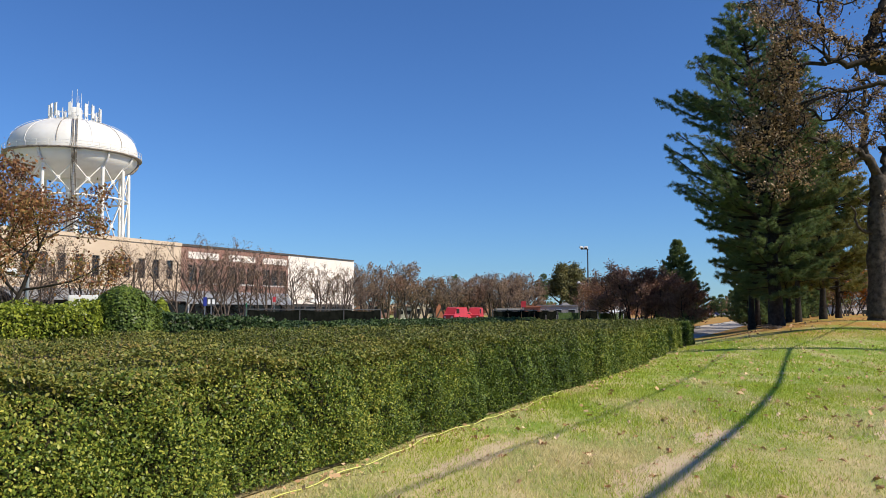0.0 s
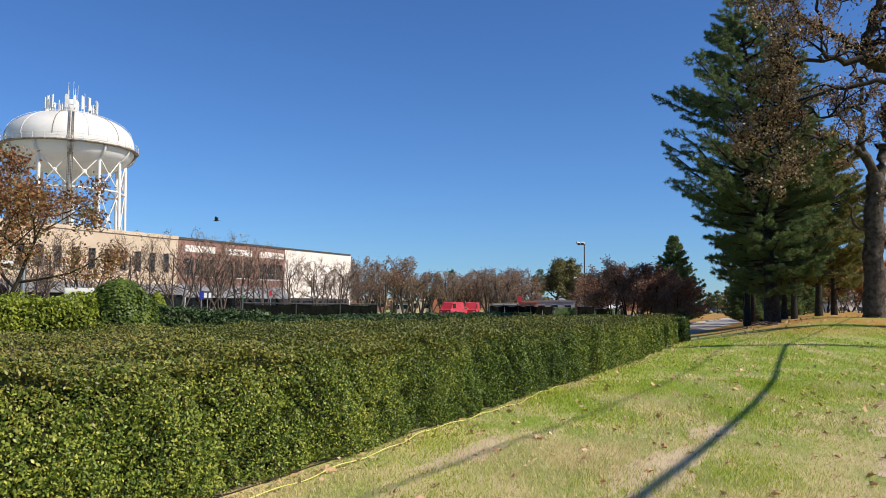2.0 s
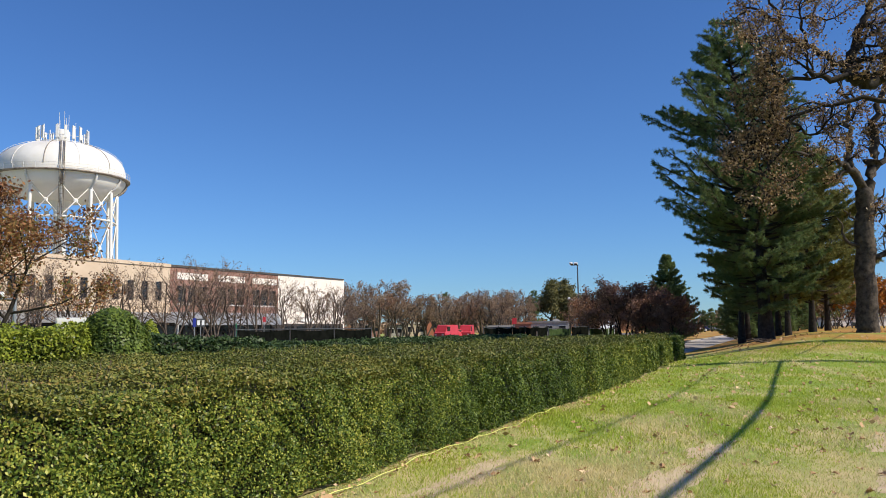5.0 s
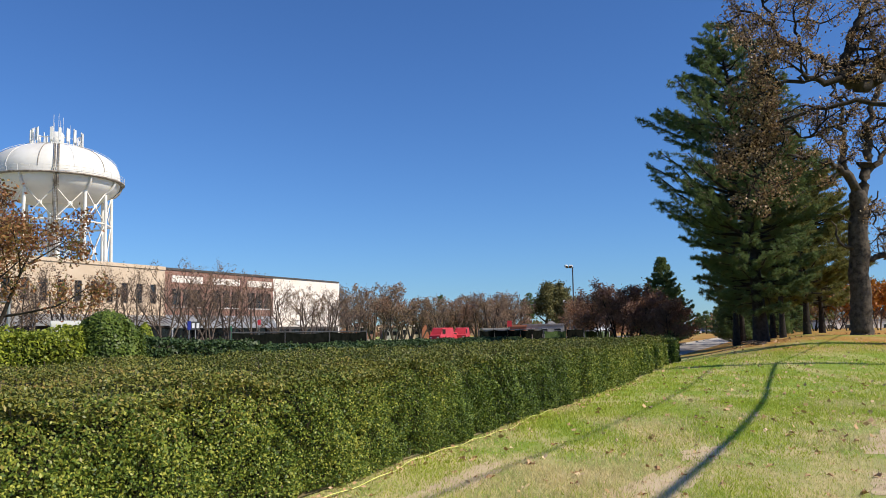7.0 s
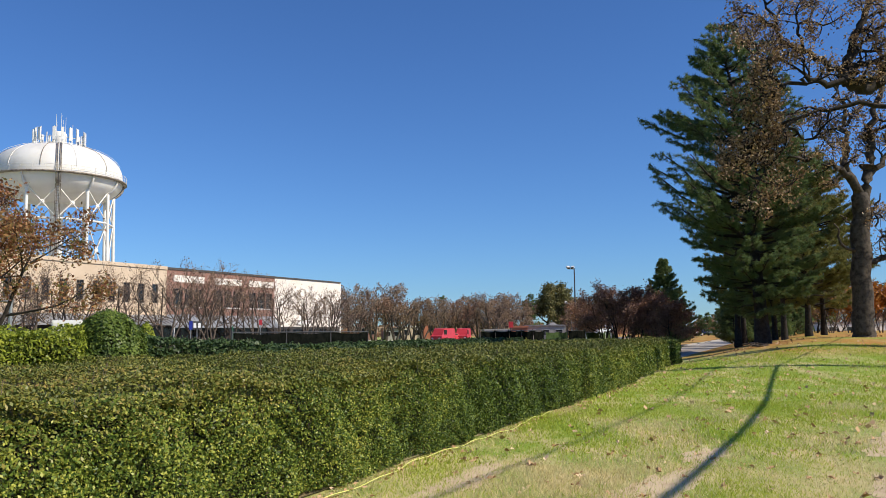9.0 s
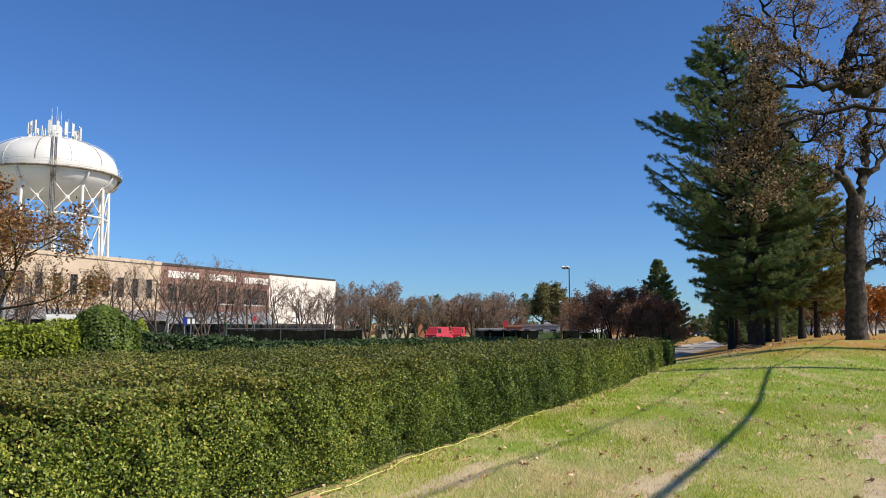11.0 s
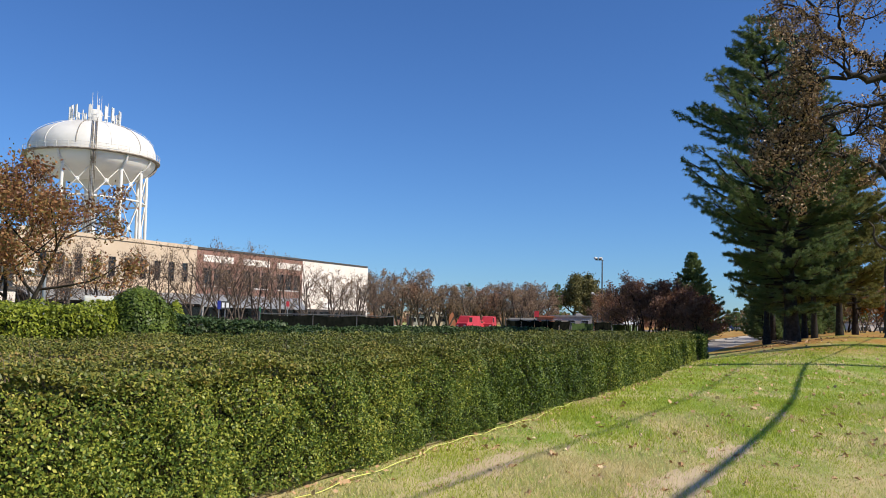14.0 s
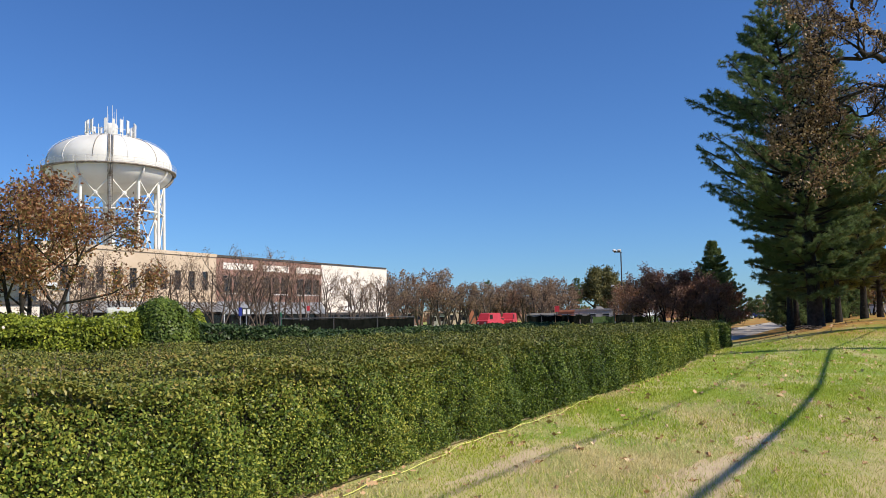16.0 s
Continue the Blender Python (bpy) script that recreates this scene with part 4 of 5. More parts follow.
def big_pine_reach(f, side):
    h = f * 16.4
    left = np.interp(h, [1.2, 2.0, 3.0, 4.4, 5.4, 6.2, 7.2, 8.0, 8.8, 9.5, 10.2, 10.8, 11.6, 12.5, 14.0, 15.4, 16.4], [1.2, 2.2, 2.6, 2.9, 4.2, 4.9, 4.7, 3.2, 2.8, 4.2, 4.8, 4.0, 2.7, 2.3, 1.6, 0.9, 0.2])
    right = np.interp(h, [1.5, 2.4, 4.0, 6, 9, 12, 14.6, 16.4], [1.2, 2.4, 3.4, 3.6, 3.1, 2.5, 1.4, 0.2])
    return left if side < -0.35 else right if side > 0.35 else 0.5 * (left + right) * 0.85


PINE_Z = float(height(16.3, 40.0))
conifer((16.3, 40.0, PINE_Z), 16.4, big_pine_reach, "tall white pine with shaggy dark green needles on the mound", M_NEEDLE, 6, 22, 0.2, 0.0095, 0.1, 31, 8, 0.34, (-1.3, 0.3), 0.2, (0.93, -0.37), sub=19, skip=0.12, fan=1.8, sag=0.4)
behind = conifer((22.3, 48.0, float(height(22.3, 48))), 11.2, lambda f, s: np.interp(f, [0.1, 0.25, 0.6, 0.85, 1], [1.8, 3.0, 3.0, 2.0, 0.3]), "olive-tinged pine behind the white pine", M_NEEDLE_OL, 5, 18, 0.27, 0.016, 0.17, 20, 7, 0.2, (0.2, 0), 0.1, sub=13, skip=0.12, fan=1.8)
for x, y, q, r in ((24.9, 51.5, 0.92, 75), (22.6, 53.5, 0.95, 190)):
    c = copy_thing(behind, pose(x, y, float(height(x, y)), 0, 0, r))
    c.scale = (q, q, q)
ROW_PINE = "olive-green pine standing in the row along the road"
row_pine = conifer((19.6, 52.0, float(height(19.6, 52))), 12.5, lambda f, s: np.interp(f, [0.15, 0.3, 0.7, 0.9, 1], [1.4, 2.3, 2.1, 1.1, 0.1]), ROW_PINE, M_NEEDLE_OL, 5, 17, 0.27, 0.018, 0.2, 17, 6, 0.2, (0.2, 0), 0.1, sub=11, skip=0.4, fan=1.5)
for x, y, q, r in ((20.2, 46.5, 0.85, 130), (22.3, 58, 1.05, 200), (31, 72, 1.1, 20), (26.0, 66, 1.0, 300), (30.4, 76, 1.1, 100), (35.2, 87, 1.1, 160), (40.6, 99, 1.1, 240)):
    c = copy_thing(row_pine, pose(x, y, float(height(x, y)), 0, 0, r))
    c.scale = (q, q, q)
conifer((21.9, 76.0, 0), 8.3, lambda f, s: 3.6 * (1 - f) ** 0.95 + 0.03, "conical green spruce beside the small trees", M_SPRUCE, 5, 18, 0.22, 0.017, 0.05, 26, 13, 0.16, (0, 0), 0.1, name="spruce_tree", sub=13, stubs=0, droop=-0.02, fan=1.1, skip=0.12)
for px, y, h in ((1308, 120, 6.0), (1294, 160, 5.6), (1275, 210, 6.0), (805, 200, 11.0), (962, 185, 10.5), (1262, 240, 6.0), (1352, 88, 4.6), (1364, 95, 5.2), (1395, 90, 4.4), (1412, 100, 5.0), (1432, 108, 4.2)):
    x = (px - 784) / 1443 * y
    conifer((x, y, float(height(x, y))), h, lambda f, s: 1.7 * (1 - f) ** 0.6 + 0.1, "dark green conifer far off", M_NEEDLE, 3, 14, 0.35, 0.03, 0.08, 12, 7, 0.15, (0, 0), 0.0, name="far_conifer", sub=6, stubs=0)


def oak_limbs(t, limbs, leaf_count, leaf_size, kids=(6, 5, 4), bark=None, short=1.0, bark_main=None):
    """Builds given main limbs (points, start radius, end radius), grows branches from them and hangs sparse leaves."""
    lines, tips = [[], [], [], [], []], []
    for pts, ra, rb, grown in limbs:
        pts = [np.array(p, float) for p in pts]
        fine, n = [], 4
        for a, b in zip(pts[:-1], pts[1:]):
            fine += [a + (b - a) * k / n + RNG.normal(0, 0.05 if ra > 0.34 else 0.11, 3) * (k > 0) for k in range(n)]
        fine.append(pts[-1])
        m = len(fine)
        rad = [ra + (rb - ra) * k / (m - 1) for k in range(m)]
        lines[0].append((fine, rad))
        for k in range(grown):
            i = int(m * (0.3 + 0.7 * (k + RNG.uniform(0, 0.9)) / grown))
            i = min(max(i, 1), m - 1)
            ax = unit(fine[i] - fine[i - 1])
            d = unit(ax * 0.5 + unit(np.cross(ax, RNG.normal(size=3))) + np.array([0, 0, 0.25]))
            grow(lines, tips, fine[i], d, RNG.uniform(1.2, 2.4) * short, max(rad[i] * 0.45, 0.05), 1, kids, 0.55, 0.04, 0.58, 5, 0.9, 0.35, 0.2)
    put("trunk", tubes_mesh("trunk", lines[0], 12), bark_main or M_BARK_OAK, t, "furrowed trunk and main limbs")
    put("branching", tubes_mesh("branching", lines[1] + lines[2], 5), bark or M_BARK_SHADE, t, kind="stuff")
    put("twigwork", tubes_mesh("twigwork", lines[3] + lines[4], 3), bark or M_BARK_SHADE, t, kind="stuff")
    P, D = tip_points(tips, leaf_count, 0.12)
    put("crown", leaf_mesh("crown", P, leaf_size, fold=0.15), M_OAKLEAF, t, kind="stuff")
    return t


OZ = float(height(20.4, 38.2))
oak = root("oak_tree", (20.4, 38.2, OZ), "old oak with thick furrowed trunk and sparse brown leaves", "tree")
oak_limbs(oak, [([(-0.1, 0, -0.2), (-0.06, 0, 0.3), (-0.03, 0, 1.4), (0.04, 0, 3.4), (0.12, 0, 5.4), (0.15, 0, 6.7)], 0.52, 0.39, 0),
                ([(0.1, 0, 6.5), (-0.22, -0.1, 7.55), (-1.05, -0.3, 7.98), (-2.2, -0.5, 8.35), (-3.4, -0.6, 8.5)], 0.24, 0.06, 7),
                ([(-0.2, -0.05, 7.4), (-0.43, 0.2, 8.3), (-0.12, 0.5, 9.5), (-0.08, 0.6, 10.3), (0.08, 0.7, 11.4), (-0.4, 0.8, 12.4)], 0.19, 0.06, 7),
                ([(0.2, 0, 6.5), (0.6, 0.1, 7.5), (0.94, 0.2, 8.5), (1.04, 0.3, 9.85), (1.48, 0.3, 11.4), (1.77, 0.4, 12.7), (1.6, 0.4, 14.1)], 0.29, 0.08, 9),
                ([(-0.2, 0, 4.0), (-1.0, -0.2, 4.45), (-1.34, -0.3, 5.35)], 0.09, 0.03, 0),
                ([(-0.1, 0, 5.2), (-0.7, -0.2, 5.43), (-0.96, -0.2, 5.75)], 0.06, 0.025, 0),
                ([(0.2, 0, 3.5), (1.07, -0.2, 3.7), (1.82, -0.3, 3.45), (3.2, -0.4, 3.35)], 0.14, 0.06, 3),
                ([(0.3, 0, 5.8), (0.93, -0.1, 6.2), (1.1, -0.1, 6.8)], 0.07, 0.03, 0),
                ([(0.7, 0.1, 7.7), (1.9, 0.3, 8.9), (3.4, 0.4, 9.5)], 0.17, 0.05, 6)]
          + [([(0.9 + 0.3 * k, -0.2, 3.55), (0.85 + 0.33 * k, -0.2, 4.6), (0.95 + 0.34 * k, -0.25, 5.6 + 0.4 * math.sin(k * 2.2))], 0.03, 0.01, 2) for k in range(6)], 6500, 0.075, short=0.75)
O2 = (24.0, 31.0)
oak2 = root("oak_tree", (*O2, float(height(*O2))), "spreading oak whose leafy limbs reach over the lawn", "tree")
# Trunk and limbs here take the bark that has shade in its colour.
oak_limbs(oak2, [([(0, 0, -0.15), (0.0, 0, 4.0), (-0.2, 0, 7.5)], 0.42, 0.36, 0),
                 ([(-0.2, 0, 7.3), (-3.0, -0.5, 9.9), (-6.1, -0.9, 11.06), (-6.65, -1.0, 10.4), (-7.55, -1.0, 10.0), (-8.15, -1.0, 10.4)], 0.3, 0.23, 3),
                 ([(-8.1, -1.0, 10.3), (-7.96, -0.9, 11.1), (-7.55, -0.7, 12.1), (-7.03, -0.6, 12.9), (-6.7, -0.5, 14.2)], 0.22, 0.1, 7),
                 ([(-8.0, -1.0, 10.35), (-8.97, -1.1, 10.2), (-9.95, -1.3, 10.3), (-10.8, -1.2, 9.96), (-11.4, -1.0, 9.6)], 0.14, 0.03, 9),
                 ([(-8.1, -1.0, 10.6), (-9.14, -0.8, 11.25), (-9.74, -0.7, 11.6), (-10.37, -0.6, 12.26), (-10.8, -0.5, 13.4), (-10.9, -0.4, 14.2)], 0.13, 0.03, 7),
                 ([(-9.67, -0.7, 11.55), (-9.81, -0.9, 12.4), (-9.28, -1.0, 13.0)], 0.07, 0.025, 4),
                 ([(-10.6, -0.55, 12.6), (-11.2, -0.7, 13.0), (-11.7, -0.8, 12.96)], 0.05, 0.02, 3),
                 ([(-7.83, -0.9, 10.95), (-6.95, -1.2, 11.05), (-6.08, -1.4, 11.6)], 0.12, 0.06, 4),
                 ([(-2.8, -0.4, 9.4), (-6.36, 0.2, 9.67), (-8.12, 0.4, 9.55), (-9.89, 0.5, 9.1), (-11.0, 0.4, 8.74), (-11.9, 0.3, 8.4)], 0.11, 0.03, 12),
                 ([(-9.45, 0.45, 9.15), (-10.37, 0.1, 8.1), (-11.06, -0.2, 7.0), (-11.5, -0.3, 6.3)], 0.06, 0.02, 12),
                 ([(-9.89, 0.5, 9.1), (-9.04, 0.9, 8.54), (-8.26, 1.1, 8.88)], 0.06, 0.025, 4),
                 ([(-10.5, 0.4, 8.9), (-11.4, -0.1, 8.0), (-11.7, -0.4, 7.2)], 0.05, 0.02, 7),
                 ([(-10.6, -1.2, 10.0), (-11.2, -1.4, 10.8), (-11.6, -1.4, 11.4)], 0.06, 0.02, 6),
                 ([(-0.2, 0, 7.4), (0.5, 0.3, 11.0), (0.2, 0.2, 15.0)], 0.3, 0.07, 6)], 20000, 0.066, (7, 6, 4), bark_main=M_BARK_SHADE, short=0.72)

# undergrowth of the park behind the oak
for i, (px, y, tall, mat, lab) in enumerate(((1440, 75, 4.6, M_TAN, "thin young tree with tan leaves"), (1452, 90, 6.0, M_TAN, "thin young tree with tan leaves"), (1495, 70, 5.0, M_TAN, "bare multi-stemmed small tree"), (1528, 72, 4.2, M_ORANGE, "small tree with bright orange autumn leaves"),
                                             (1585, 70, 4.4, M_ORANGE, "small tree with bright orange autumn leaves"), (1555, 95, 5.5, M_RUSTTREE, "small tree with rust-red autumn leaves"), (1610, 84, 5.0, M_RUSTTREE, "small tree with rust-red autumn leaves"), (1480, 110, 7.0, M_OLIVE, "olive-green leafy tree far off"), (1520, 130, 9.0, M_TAN, "bare brown tree far off"), (1420, 125, 9.0, M_TAN, "bare brown tree far off"), (1580, 140, 9.0, M_OLIVE, "olive-green leafy tree far off"))):
    x = (px - 784) / 1443 * y
    z = float(height(x, y))
    vase_tree((x, y, z), tall, lab, 3, (5, 4, 4), 1400, mat, 0.2, 0.3, r0=0.06, name="small_tree", jitter=0.2)
vase_tree((35.4, 74.0, float(height(35.4, 74))), 5.0, "slender pale-barked tree with few leaves", 1, (4, 4), 60, M_TAN, 0.12, 0.05, r0=0.1, bark=M_TRIM, name="birch_tree")

for px, y, tall in ((1390, 66, 3.2), (1404, 72, 3.6), (1424, 68, 3.0), (1446, 78, 3.8), (1468, 74, 3.2), (1376, 80, 3.6), (1510, 86, 4.0)):
    x = (px - 784) / 1443 * y
    vase_tree((x, y, float(height(x, y))), tall, "dark twiggy undergrowth shrub among the pines", 5, (4, 4, 4), 1500, M_NEEDLE_OL, 0.13, 0.5, r0=0.05, bark=M_BARK_SHADE, twig=M_BARK_SHADE, name="shrub", jitter=0.25)

for px, y, tall, r in ((1322, 62, 3.4, 1.3), (1336, 66, 4.0, 1.2), (1398, 58, 3.0, 1.2), (1428, 64, 3.2, 1.4)):
    x = (px - 784) / 1443 * y
    conifer((x, y, float(height(x, y))), tall, lambda f, q, r=r: r * (1 - f) ** 0.5 + 0.1, "low dark evergreen in the shade of the pines", M_NEEDLE, 4, 16, 0.25, 0.02, 0.06, 12, 8, 0.08, (0, 0), 0.1, name="evergreen_shrub", sub=7, stubs=0, fan=1.3)

# a far belt of woods closes the horizon
for k, (mat, n, y0, h) in enumerate(((M_TAN, 9000, 300, 9.0), (M_OLIVE, 5000, 330, 8.0), (M_RUSTTREE, 4000, 290, 7.0))):
    a = RNG.uniform(-0.75, 0.8, n)
    clump = 0.55 + 0.25 * np.sin(a * 37 + k) + 0.2 * np.sin(a * 91 + 2 * k)
    y = y0 + RNG.uniform(0, 40, n)
    P = np.stack([a * y, y, RNG.uniform(0, 1, n) ** 0.8 * h * clump], 1)
    tagged(put("far_woods", leaf_mesh("far_woods", P, 1.1, np.tile([0, -1.0, 0.3], (n, 1)), 0.8), mat), "distant belt of autumn woods on the horizon", "woods", kind="stuff")

# ---- road, lot and lawn details ----
paved("road", "worn grey asphalt road beside the mound", 37, 420, 0.5, 4.9, 0.035, M_ROAD, HTURN, (HX, HY))
paved("parking_lot", "grey asphalt parking lot before the shops", -20, 150, -26, -2.4, 0.03, M_ASPH, BTURN, (-38.54, 70.8))
# Unseen pale slab, added so that less green light bounces onto the tank.
paved("yard", "unseen pale ground added to bounce neutral light onto the water tower", -10, 110, 18.4, 95, 0.03, M_ROAD, BTURN, (-38.54, 70.8))
tagged(boxed("pavement", (-2, 56, -2.39, -0.002, -0.1, 0.13), M_CONC), "concrete pavement along the shop front", "pavement", kind="structure").matrix_basis = pose(-38.54, 70.8, 0, 0, 0, BTURN)
tagged(boxed("kerb", (37, 420, 4.902, 5.08, -0.1, 0.16), M_CONC), "concrete kerb along the road", "kerb", kind="structure").matrix_basis = pose(HX, HY, 0, 0, 0, HTURN)


def lawn_points(n, y0, y1, margin=-0.03, right=0.62):
    """Random points of the lawn between two distances, to the right of the hedge's foot."""
    y = np.sqrt(RNG.uniform(y0 * y0, y1 * y1, n * 2))
    lo = np.maximum(HX + HS * (y - HY) + margin, -0.62 * y)
    x = RNG.uniform(-0.3 * y, right * y)
    ok = x > lo
    x, y = x[ok][:n], y[ok][:n]
    return x, y, height(x, y)


def grass():
    VV = [[], []]
    for n, y0, y1, h, w in ((70000, 4.6, 10, 0.045, 0.0045), (50000, 10, 18, 0.05, 0.008), (36000, 18, 34, 0.06, 0.014)):
        x, y, z = lawn_points(n, y0, y1)
        k = len(x)
        patch = 0.5 + 0.5 * np.sin(x * 1.1 + 0.8 * np.sin(y * 0.7)) * np.sin(y * 0.9 + np.sin(x * 0.8))
        wear = np.exp(-((x - 1.9 - 0.5 * (y - 7.5)) / 0.35) ** 2) + np.exp(-((x - 4.1 - 0.55 * (y - 7.4)) / 0.4) ** 2) + 0.8 * np.exp(-((x + 0.1 - 0.46 * (y - 8)) / 0.3) ** 2)
        keep = RNG.uniform(0, 1, k) > 0.8 * np.clip(wear, 0, 1) * np.clip((17 - y) / 6, 0, 1) * (0.6 + 0.4 * np.sin(y * 2.1 + x))
        x, y, z, patch = x[keep], y[keep], z[keep], patch[keep]
        k = len(x)
        hh = h * RNG.uniform(0.5, 1.4, k) * (0.55 + 0.75 * patch)
        a = RNG.uniform(0, 2 * np.pi, k)
        s = np.stack([np.cos(a), np.sin(a), np.zeros(k)], 1) * (w * RNG.uniform(0.6, 1.3, k))[:, None]
        b = np.stack([x, y, z - 0.005], 1)
        tip = b + np.stack([RNG.normal(0, 0.5, k) * hh, RNG.normal(0, 0.5, k) * hh, hh], 1)
        dry = 0.5 + 0.28 * np.sin(x * 1.9 - 0.9 * y + 1.1 * np.sin(y * 0.8 + x)) + 0.22 * np.sin(0.45 * y + 2.3 * x + np.sin(x * 1.7 - y * 0.6)) + 0.25 * RNG.normal(size=k)
        straw = dry > np.interp(y, [5, 9, 14, 22, 30], [0.3, 0.38, 0.66, 0.95, 0.9])
        tri = np.stack([b - s, b + s, tip], 1)
        VV[0].append(tri[~straw].reshape(-1, 3))
        VV[1].append(tri[straw].reshape(-1, 3))
    tagged(put("grass", faces_mesh("grass", np.concatenate(VV[0]), 3), M_BLADE), "short green lawn grass blades", "grass", kind="stuff")
    tagged(put("dry_grass", faces_mesh("dry_grass", np.concatenate(VV[1]), 3), M_STRAW), "dry straw-coloured grass blades in patches", "grass", kind="stuff")


grass()


def litter():
    """Curled dead leaves on the lawn: the near ones singly, the rest as one."""
    protos = []
    for k in range(4):
        bm = bmesh.new()
        ring = []
        n = 10
        for j in range(n):
            a = 2 * math.pi * j / n
            r = (0.06 if j % 2 else 0.036) * RNG.uniform(0.8, 1.2) * (1.3 if j in (0, 1, 9) else 1)
            ring.append(bm.verts.new((r * math.cos(a), r * 0.75 * math.sin(a), 0.016 + 0.02 * math.cos(2 * a + k) + RNG.uniform(0, 0.012))))
        c = bm.verts.new((0, 0, 0.004))
        for j in range(n):
            bm.faces.new((c, ring[j], ring[(j + 1) % n]))
        me = bpy.data.meshes.new("fallen_leaf")
        bm.to_mesh(me)
        bm.free()
        me.materials.append(M_LITTER)
        protos.append(me)
    x, y, z = lawn_points(190, 5.2, 15, 0.15)
    for i in range(len(x)):
        ob = new("fallen_leaf", protos[i % 4])
        s = RNG.uniform(0.45, 1.05)
        ob.matrix_basis = pose(float(x[i]), float(y[i]), float(z[i]) + 0.012, RNG.uniform(-25, 25), RNG.uniform(-25, 25), RNG.uniform(0, 360)) @ Matrix.Diagonal((s, s, s, 1))
        tagged(ob, "dry curled brown leaf lying on the grass", "leaf", "fallen leaves on the lawn")
    x, y, z = lawn_points(900, 12, 42, 0.1, 0.7)
    P = np.stack([x, y, z + 0.035], 1)
    tagged(put("leaf_litter", leaf_mesh("leaf_litter", P, 0.085, np.tile([0, 0, 1.0], (len(P), 1)), 0.5, 1.3), M_LITTER2), "scattered dry brown leaves further over the lawn", "leaves", kind="stuff")
    # leaves and bare earth along the hedge's foot
    s = RNG.uniform(-4, 29, 700)
    n = -np.abs(RNG.normal(0.12, 0.14, 700))
    P = np.array([HX, HY, 0.03]) + s[:, None] * HD + n[:, None] * HN
    tagged(put("leaf_litter", leaf_mesh("leaf_litter", P, 0.042, np.tile([0, 0, 1.0], (700, 1)), 0.6, 1.4), M_LITTER2), "dry leaves gathered along the hedge's foot", "leaves", kind="stuff")


litter()
# bare strip of soil under the hedge's edge
bm = bmesh.new()
row = []
for k in range(61):
    s = -4.4 + 33.9 * k / 60
    w = 0.05 + 0.04 * math.sin(k * 1.7) + 0.04 * math.sin(k * 0.6)
    pa, pb = np.array([HX, HY, 0]) + HD * s + HN * 0.4, np.array([HX, HY, 0]) + HN * (0.1 - w * 0.3) + HD * s
    row.append([bm.verts.new((*p[:2], float(height(p[0], p[1])) + 0.022)) for p in (pa, pb)])
for a, b in zip(row[:-1], row[1:]):
    bm.faces.new((a[0], a[1], b[1], b[0]))
M_SOIL = material("bare_soil", two((0.24, 0.19, 0.09), (0.4, 0.34, 0.17)), 5, 0.95, bump=0.8, fine=50)
tagged(part("soil_strip", bm, M_SOIL), "bare brown soil along the hedge's foot", "soil", kind="structure")


def bare_patch(x, y, length, width, turn):
    """A thin irregular sheet of trodden, straw-strewn earth that follows the ground."""
    bm = bmesh.new()
    c, s = math.cos(radians(turn)), math.sin(radians(turn))
    rings = []
    for q in (1.0, 0.55, 0.0):
        ring = []
        for k in range(36 if q else 1):
            a = 2 * math.pi * k / 36
            w = q * (1 + 0.18 * math.sin(3 * a + x) + 0.14 * math.sin(7 * a + y) + 0.12 * math.sin(13 * a + 2 * x))
            u, v = length / 2 * w * math.cos(a), width / 2 * w * math.sin(a)
            px, py = x + u * c - v * s, y + u * s + v * c
            ring.append(bm.verts.new((px, py, float(height(px, py)) + 0.004 + 0.01 * (1 - q))))
        rings.append(ring)
    for k in range(36):
        bm.faces.new((rings[0][k], rings[0][(k + 1) % 36], rings[1][(k + 1) % 36], rings[1][k]))
        bm.faces.new((rings[1][k], rings[1][(k + 1) % 36], rings[2][0]))
    tagged(part("bare_patch", bm, M_PATCH, smooth=True), "trodden patch of bare earth and straw in the lawn", "soil", kind="structure")


M_PATCH = material("trodden_earth", [(0.3, (0.5, 0.36, 0.23)), (0.5, (0.62, 0.48, 0.31)), (0.7, (0.56, 0.48, 0.25))], 6, 0.95, bump=0.8, fine=60)
for q in ((2.15, 8.1, 3.0, 0.75, 62), (4.7, 8.0, 2.4, 0.8, 60), (0.35, 9.0, 2.2, 0.5, 65), (6.4, 11.2, 2.6, 0.9, 58), (3.5, 10.6, 1.8, 0.5, 62)):
    bare_patch(*q)

# the yellow cord on the grass
pts = []
for k in range(120):
    s = -3.0 + 13.0 * k / 119
    n = -0.19 - 0.05 * math.sin(s * 1.1) - 0.03 * math.sin(s * 2.7 + 1) + 0.012 * s
    p = np.array([HX, HY, 0]) + HD * s + HN * n
    pts.append((p[0], p[1], float(height(p[0], p[1])) + 0.035 + 0.012 * math.sin(s * 6)))
tagged(tube("extension_cord", pts, 0.0055, M_CORD, sides=6), "bright yellow extension cord lying along the hedge", "cord")
# the heap of cut wood at the pine's foot
heap = root("branch_pile", (15.1, 37.6, float(height(15.1, 37.6))), "small pile of broken branches on the grass", "branches")
for k in range(14):
    a = RNG.uniform(0, 6.28)
    c = np.array([RNG.normal(0, 0.22), RNG.normal(0, 0.15), 0.02 + 0.012 * k])
    d = np.array([math.cos(a), math.sin(a), RNG.uniform(-0.05, 0.2)]) * RNG.uniform(0.25, 0.55)
    tube("branch", [c - d, c + RNG.normal(0, 0.03, 3), c + d], [0.03, 0.026, 0.012], M_BARK, heap, sides=6)

# ---- utility line beside the lawn ----


